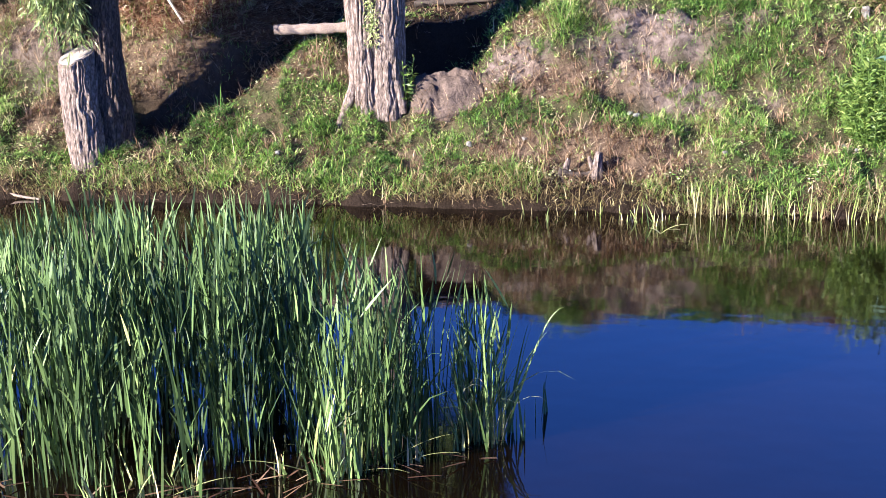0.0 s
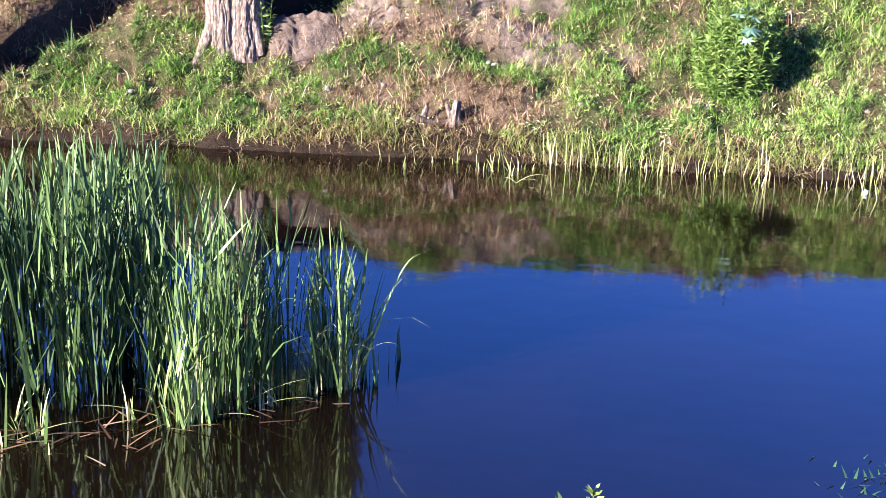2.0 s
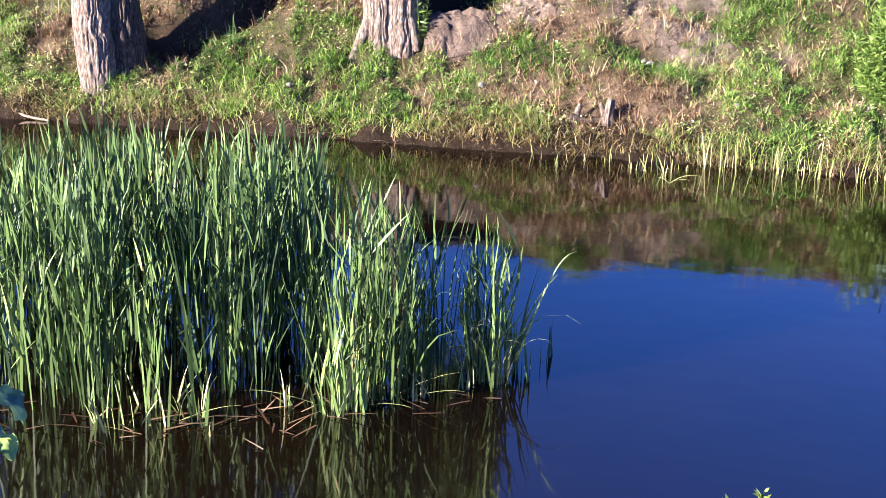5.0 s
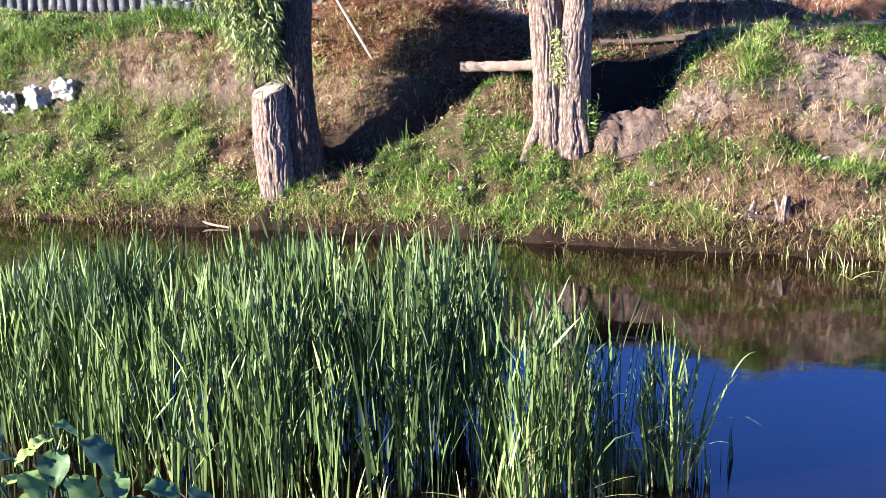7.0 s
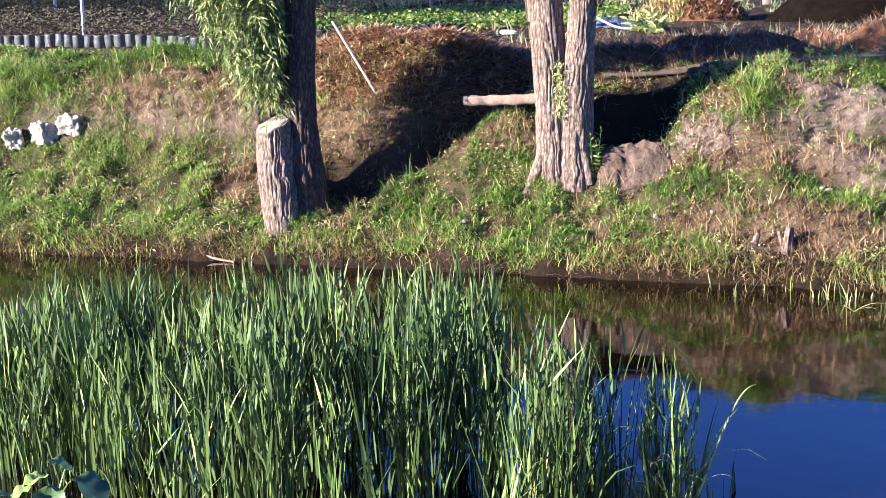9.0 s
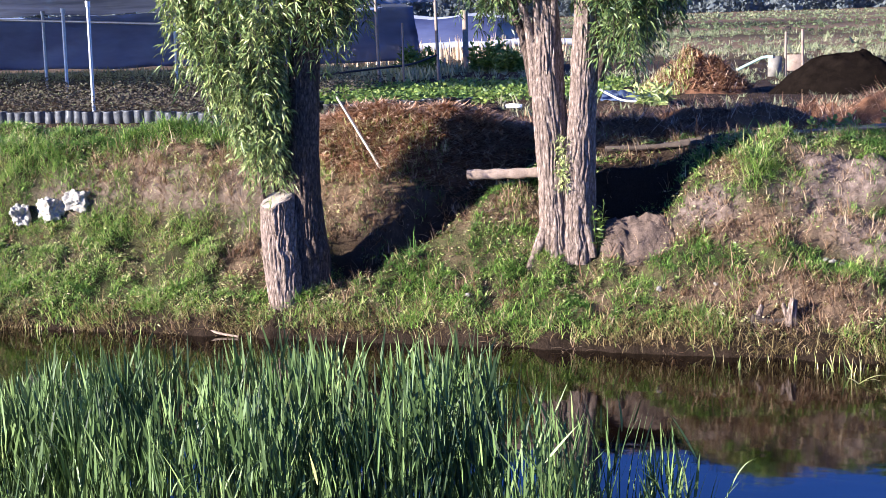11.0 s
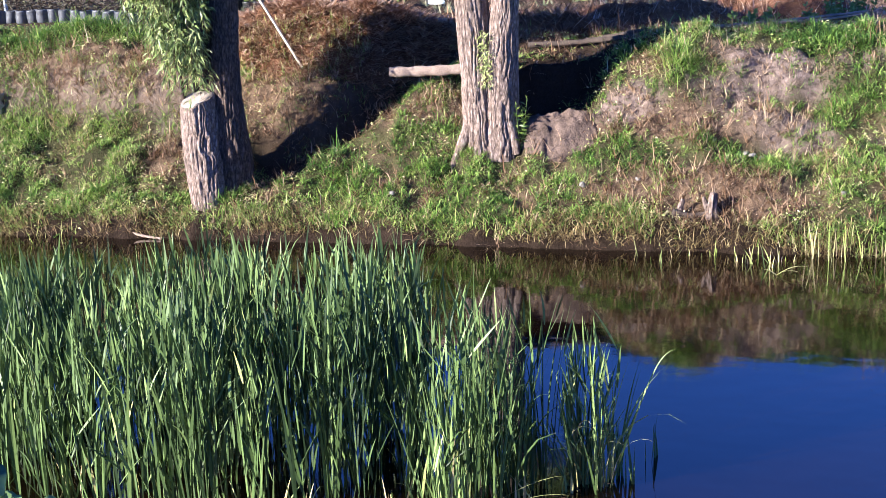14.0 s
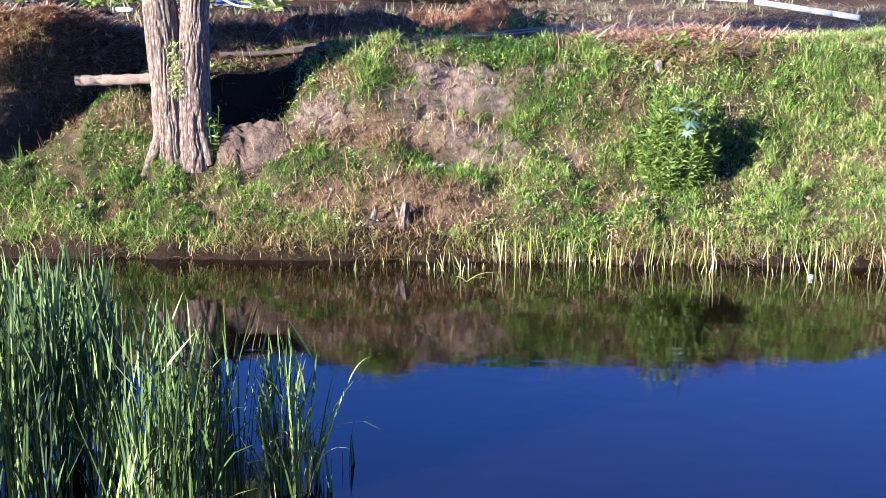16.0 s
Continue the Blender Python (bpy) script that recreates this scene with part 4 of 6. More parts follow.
def build_cattails():
    r = np.random.default_rng(111)
    # the tuft that stands apart, its foot yellow-green
    for i in range(34):
        a, q = r.uniform(0, 6.28), math.sqrt(r.uniform(0, 1))
        x, y = -2.02 + 0.50 * q * math.cos(a), 9.55 + 0.38 * q * math.sin(a)
        cattail(x, y, r.uniform(1.55, 2.05), 5, 200 + i, r.uniform(0.22, 0.40), 1.3, "tall cattail of the tuft standing apart", 9)
    for i, (x, y, h) in enumerate(((-2.18, 9.10, 0.75), (-2.12, 9.08, 0.6), (-2.05, 9.12, 0.85), (-1.96, 9.16, 0.8), (-1.90, 9.2, 0.65), (-2.08, 9.18, 0.95))):
        cattail(x, y, h, 6, 290 + i, 0.66, 1.6, "yellow-green cattail shoots at the tuft's foot", 2)
    for i in range(12):
        cattail(r.uniform(-1.75, -1.40), r.uniform(9.5, 10.0), r.uniform(1.4, 1.9), 5, 300 + i, r.uniform(0.24, 0.44), 1.2, "slender green cattail growing from the water", 4)
    # the thin end of the bed, half dead
    for i in range(16):
        plant = cattail(r.uniform(-1.24, -0.90), r.uniform(9.75, 10.15), r.uniform(1.15, 1.65), 4, 320 + i, r.uniform(0.32, 0.6), 1.7, "thin half-dead cattail at the open end", 6)
        p = plant.matrix_basis.translation
        for k in range(2):
            fallen_leaf(plant, p.x + r.normal(0, 0.03), p.y + r.normal(0, 0.03), -0.05, r.uniform(0, 6.28), r.uniform(0.5, 0.9), r.uniform(0.02, 0.3), r.uniform(1.6, 2.8), r.uniform(0.86, 1.0))
    for i, (x, y, h, n) in enumerate(((-0.80, 10.15, 0.75, 3), (-0.86, 10.3, 0.95, 3), (-0.62, 10.45, 0.62, 2), (-0.55, 10.5, 0.6, 2), (-0.74, 9.95, 0.5, 3), (-0.9, 10.25, 1.15, 3))):
        cattail(x, y, h, n, 730 + i, 0.5, 0.8, "thin lone cattail shoot in open water", 0)
    for i, (x, y, h, n) in enumerate(((-2.50, 9.14, 0.5, 4), (-2.42, 9.16, 0.42, 4), (-3.12, 8.84, 0.6, 5), (-2.95, 8.62, 0.36, 3), (-1.55, 9.45, 0.4, 4), (-3.6, 8.55, 0.5, 4), (-1.22, 9.72, 0.5, 4), (-3.30, 8.62, 0.75, 4))):
        cattail(x, y, h, n, 260 + i, 0.84, 1.6, "short yellow-green cattail shoot at the bed's edge", 0)
    for i, (x, y, az, L, ln) in enumerate(((-2.3, 9.2, 3.3, 0.7, 1.25), (-1.75, 9.4, 0.1, 0.75, 1.0), (-1.6, 9.45, -0.2, 0.6, 1.15), (-1.45, 9.5, 2.8, 0.55, 0.8), (-1.9, 9.25, -0.5, 0.6, 1.2), (-3.2, 8.7, 0.3, 0.6, 1.2))):
        plant = tagged(base_at("broken_reed", x, y, 0.0), "pale dead cattail leaf leaning into the water", "reed", "broken reeds round the tuft")
        fallen_leaf(plant, x, y, 0.02, az, L * 0.8, ln, 0.45, 0.9, 0.014, 2.0)
        fallen_leaf(plant, x, y, -0.05, az + 0.6, L * 0.6, 0.1, 1.6, 0.86, 0.014)
    # dead leaves afloat along the foot of the bed
    n = 60
    x = r.uniform(-4.6, -0.9, n)
    y = np.interp(x, [-4.6, -3.6, -2.2, -1.0], [8.6, 8.55, 9.0, 9.7]) + r.normal(0.0, 0.18, n)
    az = r.normal(0, 0.7, n) + np.pi * r.integers(0, 2, n)
    v, f, t = blades(np.stack([x, y, np.full(n, 0.012)], 1), az, r.uniform(0.10, 0.35, n), r.uniform(0.010, 0.022, n), r.uniform(1.35, 1.56, n), r.uniform(0.0, 0.12, n), 4, None, np.clip(r.normal(0.22, 0.22, n), 0, 1), 4.0)
    tagged(new("fallen_reeds", mesh_from("fallen_reeds", v, f, STRAW, t)), "dead brown reed leaves lying on the water", "dead reeds", kind="stuff")
    # one long leaf that bends over at its tip
    plant = tagged(base_at("cattail_plant", -0.95, 10.1, -0.1), "cattail with one long leaf bent over the water", "cattail", "cattails at the open end of the reed bed")
    v, f, t = blades(np.array([[-0.95, 10.1, -0.1]]), np.array([0.05]), np.array([1.37]), np.array([0.017]), np.array([0.36]), np.array([1.7]), 26, np.array([-0.4]), np.array([0.72]), 4.0, 13.0)
    put("leaf", mesh_from("leaf", v, f, REED, t), plant)


grow_grass()
scatter_leaves()
scatter_straw()
build_willow_one()
build_willow_two()
build_reed_bed()
build_cattails()



# ---------------------------------------------------------------- heaps, logs and stones on the far bank
def ground_at(x, y):
    return float(land(np.array([x]), np.array([y]))[0])


def heap(name, cx, cy, rx, ry, h, mat, label, category, seed, rough=0.25, n=56):
    """A mound that rises out of the ground, with an uneven crest."""
    u = np.linspace(-1.15, 1.15, n)
    U, V = np.meshgrid(u, u)
    X, Y = cx + U * rx, cy + V * ry
    d = np.hypot(U, V)
    bump = np.clip(1 - d ** 1.7, -0.25, 1)
    lumps = 1 + rough * fbm(X, Y, seed, 1.6) + 0.5 * rough * fbm(X, Y, seed + 4, 5.0)
    Z = land(X, Y) + h * bump * lumps
    Z = np.where(d > 1.02, land(X, Y) - 0.12, Z)
    i = (np.arange(n - 1)[:, None] * n + np.arange(n - 1)[None]).ravel()
    me = mesh_from(name, np.stack([X, Y, Z], -1).reshape(-1, 3), np.stack([i, i + 1, i + n + 1, i + n], 1), mat)
    ob = tagged(new(name, me), label, category)
    return ob, lambda x, y: land(x, y) + h * np.clip(1 - np.hypot((x - cx) / rx, (y - cy) / ry) ** 1.7, 0, 1) * (1 + rough * fbm(x, y, seed, 1.6) + 0.5 * rough * fbm(x, y, seed + 4, 5.0))


def litter(parent, name, height, cx, cy, rx, ry, n, length, mat, tone, seed, label, lean=1.25, width=0.012):
    """Stalks and leaves lying over a heap."""
    r = np.random.default_rng(seed)
    q, a = np.sqrt(r.uniform(0, 1, n)) * 0.98, r.uniform(0, 2 * np.pi, n)
    x, y = cx + q * np.cos(a) * rx, cy + q * np.sin(a) * ry
    base = np.stack([x, y, height(x, y) + 0.01], 1)
    v, f, t = blades(base, r.uniform(0, 6.28, n), length * r.uniform(0.4, 1.5, n), r.uniform(0.6, 1.5, n) * width, np.clip(r.normal(lean, 0.14 if lean > 1.3 else 0.35, n), 0, 1.6), r.uniform(-0.3, 0.7, n), 3, None, np.clip(r.normal(tone, 0.25, n), 0, 1))
    ob = put(name, mesh_from(name, v, f, mat, t), parent, label)
    ob["kind"] = "stuff"


def build_heaps():
    ob, hf = heap("compost_mound", -6.5, 21.8, 2.6, 1.95, 0.60, COMPOST, "brown heap of rotting plant stalks behind the willows", "compost heap", 301, 0.4, 90)
    litter(ob, "stalk_litter", hf, -6.5, 21.8, 2.6, 1.95, 17000, 0.26, RUSTSTALK, 0.50, 302, "loose brown stalks", 1.4, 0.022)
    litter(ob, "stalk_litter", hf, -6.3, 20.75, 2.0, 0.95, 12000, 0.26, RUSTSTALK, 0.55, 304, "loose brown stalks", 1.35, 0.022)
    litter(ob, "weed_cover", hf, -6.7, 20.3, 1.2, 0.5, 1500, 0.14, GRASS, 0.78, 303, "yellow-green weeds", 0.7, 0.010)
    ob, hf = heap("soil_mound", -2.47, 18.98, 0.56, 0.34, 0.22, SOIL, "bare grey-brown mound of dug soil beside the willow", "soil mound", 305, 0.4, 80)
    ob, hf = heap("dirt_ridge", -1.6, 23.4, 1.9, 1.1, 0.5, COMPOST, "low dark ridge of earth and stalks", "dirt ridge", 311, 0.5)
    litter(ob, "stalk_litter", hf, -1.6, 23.4, 1.9, 1.1, 2600, 0.3, RUSTSTALK, 0.42, 312, "loose brown stalks")
    ob, hf = heap("dirt_ridge", 0.7, 26.0, 1.9, 1.1, 0.5, COMPOST, "low brown ridge of earth and straw", "dirt ridge", 315, 0.5)
    litter(ob, "stalk_litter", hf, 0.7, 26.0, 1.9, 1.1, 2200, 0.3, RUSTSTALK, 0.5, 316, "loose brown stalks")
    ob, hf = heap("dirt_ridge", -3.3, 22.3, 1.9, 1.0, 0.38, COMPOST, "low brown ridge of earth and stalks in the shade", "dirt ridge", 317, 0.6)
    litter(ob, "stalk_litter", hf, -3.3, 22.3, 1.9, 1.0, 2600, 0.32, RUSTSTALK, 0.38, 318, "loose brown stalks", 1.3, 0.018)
    ob, hf = heap("stalk_layer", 3.75, 22.2, 1.75, 1.5, 0.10, COMPOST, "flat pile of reddish dry stalks at the field edge", "stalk pile", 319, 0.4)
    litter(ob, "stalk_litter", hf, 3.9, 22.6, 2.1, 2.3, 15000, 0.42, RUSTSTALK, 0.66, 320, "loose reddish dry stalks", 1.42, 0.022)
    ob, hf = heap("compost_mound", -3.15, 36.6, 1.55, 1.2, 0.85, COMPOST, "pointed brown compost heap with weeds on one flank", "compost heap", 321, 0.45)
    litter(ob, "stalk_litter", hf, -3.15, 36.6, 1.5, 1.15, 6000, 0.22, RUSTSTALK, 0.42, 322, "loose brown stalks", 1.3, 0.03)
    litter(ob, "weed_cover", hf, -3.9, 35.9, 0.8, 0.7, 1300, 0.16, GRASS, 0.8, 323, "yellow-green weeds", 0.5, 0.02)
    heap("earth_mound", 0.75, 36.0, 2.05, 1.4, 1.0, BLACKSOIL, "large heap of earth on the field, coloured almost black", "soil heap", 331, 0.15)


def rock(name, x, y, z, sx, sy, sz, mat, label, seed, category="stone", sub=3):
    bm = bmesh.new()
    bmesh.ops.create_icosphere(bm, subdivisions=sub, radius=1)
    for v in bm.verts:
        d = 1 / max(abs(v.co.x), abs(v.co.y), abs(v.co.z)) ** 0.8 * (0.85 + 0.30 * noise.noise(v.co * 1.3 + Vector((seed, 0, 0))) + 0.22 * noise.noise(v.co * 3.1 + Vector((0, seed, 0))) + 0.10 * noise.noise(v.co * 7.0 + Vector((seed, seed, 0))) + 0.03 * noise.noise(v.co * 16.0 + Vector((0, seed, seed))))
        v.co = Vector((v.co.x * d * sx, v.co.y * d * sy, v.co.z * d * sz))
    me = bpy.data.meshes.new(name)
    bm.to_mesh(me)
    bm.free()
    for p in me.polygons:
        p.use_smooth = sub > 3
    me.materials.append(mat)
    ob = tagged(new(name, me), label, category)
    ob.matrix_basis = pose(x, y, z, 0, 0, seed * 37)
    return ob


def build_stones():
    for i, (x, y, s) in enumerate(((-12.62, 19.42, 0.22), (-12.08, 19.46, 0.26), (-11.60, 19.50, 0.23))):
        rock("white_stone", x, y, ground_at(x, y) + 0.0, s * 1.0, s * 0.75, s * 0.82, STONE, "white weathered limestone block in the bank", 3 + i, "stone", 5)
    rock("grey_stone", -14.9, 19.3, ground_at(-14.9, 19.3) + 0.04, 0.16, 0.12, 0.2, CONCRETE, "pale grey stone half sunk in the bank", 9)
    rock("grey_stone", 3.49, 20.38, ground_at(3.49, 20.38) + 0.03, 0.07, 0.05, 0.12, CONCRETE, "small grey stone in the grass", 13)
    rock("pebble", -2.04, 18.12, ground_at(-2.04, 18.12) + 0.06, 0.04, 0.035, 0.045, CONCRETE, "small pale stone on the muddy bank", 15, sub=2)
    for i, (x, y, s) in enumerate(((0.36, 18.82, 0.07), (0.22, 18.80, 0.05), (0.13, 18.84, 0.04))):
        rock("pebble", x, y, ground_at(x, y) + 0.05, s, s * 0.8, s * 0.6, CONCRETE, "small whitish stone lying in the grass", 17 + i, sub=2)
    for i, (x, y) in enumerate(((2.95, 18.22), (3.12, 18.18), (-1.3, 18.3), (-4.7, 18.0), (1.4, 18.05), (5.3, 18.3))):
        rock("pebble", x, y, ground_at(x, y) + 0.02, 0.04, 0.03, 0.03, CONCRETE, "small pale stone on the bank", 21 + i, sub=2)


def pole_thing(name, a, b, r0, r1, mat, label, category, seed=0, bend=0.02):
    p = np.array([a, ((np.array(a) + np.array(b)) / 2 + (0, 0, -bend)), b], float)
    path = curve_path(p, 26)
    v, f = tube(path, np.linspace(r0, r1, 26) * (1 + 0.10 * np.sin(np.arange(26) * 1.7 + seed) * (seed > 0)), 16, 0.22 if seed else 0.03, 5, seed)
    return tagged(put(name, mesh_from(name, v, f, mat)), label, category)


def build_wood():
    pole_thing("log", (-5.06, 19.54, 2.085), (-3.17, 19.80, 2.175), 0.083, 0.064, OLDWOOD, "pale weathered log lying behind the willow", "log", 3)
    # the shade on these two is put into the wood colour
    pole_thing("log", (-3.13, 20.55, 2.36), (-1.51, 20.75, 2.46), 0.05, 0.04, OLDSHADEWOOD, "old log, tree shade held in its dark colour", "log", 5)
    pole_thing("log", (-3.06, 20.70, 2.31), (-1.35, 20.90, 2.55), 0.035, 0.028, OLDSHADEWOOD, "thin pole, tree shade held in its dark colour", "log", 6)
    pole_thing("thin_pole", (-0.91, 20.75, 2.55), (1.97, 22.20, 2.66), 0.030, 0.022, OLDWOOD, "long thin pale pole lying at the field edge", "pole", 7)
    pole_thing("thin_pole", (0.56, 21.00, 2.61), (1.84, 21.70, 2.66), 0.020, 0.016, OLDWOOD, "thin bleached stick lying at the field edge", "pole", 8)
    pole_thing("leaning_pole", (-6.20, 19.86, 1.60), (-7.32, 20.20, 3.24), 0.024, 0.018, POLEWOOD, "slim white pole leaning on the compost heap", "pole", 0, 0.0)
    pole_thing("floating_stick", (-8.55, 17.50, 0.10), (-7.95, 17.38, 0.02), 0.022, 0.016, OLDWOOD, "pale stick lying at the waterline", "stick", 11)
    pole_thing("driftwood", (-0.80, 17.80, 0.42), (-0.28, 17.90, 0.40), 0.05, 0.035, OLDSHADEWOOD, "dark rotten branch on the muddy bank", "branch", 12, 0.05)
    pole_thing("thin_pole", (-15.2, 20.35, 2.36), (-14.2, 20.2, 2.26), 0.02, 0.015, OLDWOOD, "dry stick lying in the grass", "pole", 14)
    # the broken stump at the waterside
    st = tagged(base_at("broken_stump", -0.30, 17.88, ground_at(-0.30, 17.88)), "small pale broken tree stump on the bank", "stump")
    limb("stem", [(-0.30, 17.84, 0.25), (-0.30, 17.84, 0.48), (-0.27, 17.85, 0.68)], (0.085, 0.068, 0.04), BARK, st, "", 24, 24, 0.55, 7, 4)
    limb("stub", [(-0.33, 17.86, 0.42), (-0.38, 17.85, 0.55), (-0.40, 17.85, 0.62)], (0.05, 0.04, 0.02), BARK, st, "", 10, 12, 0.2, 5, 6)
    st = tagged(base_at("broken_stump", -0.72, 17.9, ground_at(-0.72, 17.9)), "thin pale stub of a dead stem", "stump")
    limb("stem", [(-0.72, 17.88, 0.3), (-0.71, 17.88, 0.45), (-0.67, 17.89, 0.58)], (0.05, 0.04, 0.025), BARK, st, "", 14, 14, 0.3, 5, 8)


# ---------------------------------------------------------------- bushes and young plants
def leafy_stems(r, cx, cy, stems, radius, height, leaf, per_stem, wide, tone=0.5, flare=0.35):
    """Upright leafy stems of a herb or bush: leaves and stems as arrays."""
    bl, dl, tl, sl = [], [], [], []
    for i in range(stems):
        a, q = r.uniform(0, 6.28), np.sqrt(r.uniform(0, 1)) * radius
        x, y = cx + np.cos(a) * q * 0.75, cy + np.sin(a) * q * 0.6
        z = ground_at(x, y) - 0.03
        h = height * r.uniform(0.55, 1.10) ** (1 if stems > 3 else 0.1) * (1 - (0.45 if stems > 3 else 0.05) * (q / radius) ** 2) * (r.uniform(0.5, 1.0) if stems > 100 else 1)
        tx, ty = x + np.cos(a) * flare * q + r.normal(0, 0.04), y + np.sin(a) * flare * q * 0.6 + r.normal(0, 0.04)
        s = np.sort(r.uniform(0.04, 1, per_stem))
        p = np.stack([x + (tx - x) * s ** 1.5, y + (ty - y) * s ** 1.5, z + h * s], 1)
        b = r.uniform(0, 6.28, per_stem)
        up = 0.25 + 1.0 * s ** 4 + r.normal(0, 0.25, per_stem)
        bl.append(p), dl.append(np.stack([np.cos(b), np.sin(b), up], 1))
        tl.append(np.clip(tone + 0.25 * (s - 0.6) + r.normal(0, 0.17, per_stem), 0, 1))
        v, f = tube(np.stack([np.linspace(x, tx, 5), np.linspace(y, ty, 5), np.linspace(z, z + h, 5)], 1), np.linspace(0.008, 0.003, 5), 4, caps=False)
        sl.append((v, f, np.full(len(v), 0.4)))
    p, d, t = np.concatenate(bl), np.concatenate(dl), np.concatenate(tl)
    return leaves(p, d, leaf * r.uniform(0.6, 1.25, len(p)), wide * r.uniform(0.8, 1.3, len(p)), t, 0.15), merged(sl)


def plant(name, label, category, mat, seed, cx, cy, stems, radius, height, leaf, per_stem, wide, tone=0.5, flare=0.35):
    r = np.random.default_rng(seed)
    ob = tagged(base_at(name, cx, cy, ground_at(cx, cy)), label, category)
    lv, st = leafy_stems(r, cx, cy, stems, radius, height, leaf, per_stem, wide, tone, flare)
    put("foliage", mesh_from("foliage", *lv[:2], mat, lv[2]), ob)["kind"] = "stuff"
    put("stem_mass", mesh_from("stem_mass", *st[:2], mat, st[2]), ob)["kind"] = "stuff"
    return ob


def lobed_leaf(centre, direc, size, lobes, mat, parent, tone, name="leaf", cut=0.55, cup=0.12):
    """A broad lobed leaf: a fan round its stalk with pointed lobes, a little cupped."""
    r = np.random.default_rng(int(abs(centre[0] * 1000 + centre[1] * 77 + size * 500)))
    n = lobes * 4 + 1
    a = np.linspace(-2.55, 2.55, n)
    rad = 1 - cut * np.abs(np.sin(a * lobes / 5.1 * math.pi / 1.0 + math.pi / 2 * ((lobes + 1) % 2)))
    rad = rad * (1 - 0.22 * (np.abs(a) / 2.55) ** 2) * size
    d = Vector(direc).normalized()
    side = d.cross(Vector((0, 0, 1))).normalized()
    nor = side.cross(d).normalized()
    vs, fs = [tuple(centre)], []
    for ring, q in ((0.5, 1), (1.0, 1)):
        for k in range(n):
            p = Vector(centre) + d * (math.cos(a[k]) * rad[k] * ring) + side * (math.sin(a[k]) * rad[k] * ring)
            p += nor * (cup * size * (ring ** 2) * (-1.2 + 0.7 * math.cos(3 * a[k])) + r.normal(0, 0.012) * size)
            vs.append(tuple(p))
    for k in range(n - 1):
        fs.append((0, 1 + k, 2 + k))
        fs.append((1 + k, 1 + n + k, 2 + n + k))
        fs.append((1 + k, 2 + n + k, 2 + k))
    return put(name, mesh_from(name, np.array(vs), np.array(fs), mat, np.clip(tone + r.normal(0, 0.05, len(vs)), 0, 1)), parent)


def broad_leaf(centre, az, tip, size, mat, parent, tone, r):
    """A broad pointed leaf folded along its midrib, with a wavy rim and a drooping tip."""
    nu, nv = 11, 7
    u, v = np.meshgrid(np.linspace(0, 1, nu), np.linspace(-1, 1, nv), indexing="ij")
    half = 0.42 * np.sin(np.pi * np.clip(u * 0.94 + 0.05, 0, 1)) ** 0.75 * (1.15 - 0.45 * u)
    along = (u - 0.5) * np.cos(0.9 * (u - 0.3))
    side = v * half
    up = 0.16 * np.abs(v) * half * 2 - 0.28 * u ** 2 + 0.05 * np.abs(v) * np.sin(u * 15 + r.uniform(0, 6)) + 0.02 * r.normal(size=u.shape)
    a, t = math.cos(tip), math.sin(tip)
    fwd, upw = along * a - up * t, along * t + up * a
    x = centre[0] + size * (fwd * math.cos(az) - side * math.sin(az))
    y = centre[1] + size * (fwd * math.sin(az) + side * math.cos(az))
    z = centre[2] + size * (upw + 0.12)
    i = (np.arange(nu - 1)[:, None] * nv + np.arange(nv - 1)[None]).ravel()
    shade = np.clip(tone - 0.15 * np.exp(-(v / 0.15) ** 2) + 0.06 * r.normal(size=u.shape), 0, 1)
    return put("leaf", mesh_from("leaf", np.stack([x, y, z], -1).reshape(-1, 3), np.stack([i, i + 1, i + nv + 1, i + nv], 1), mat, shade.ravel()), parent)


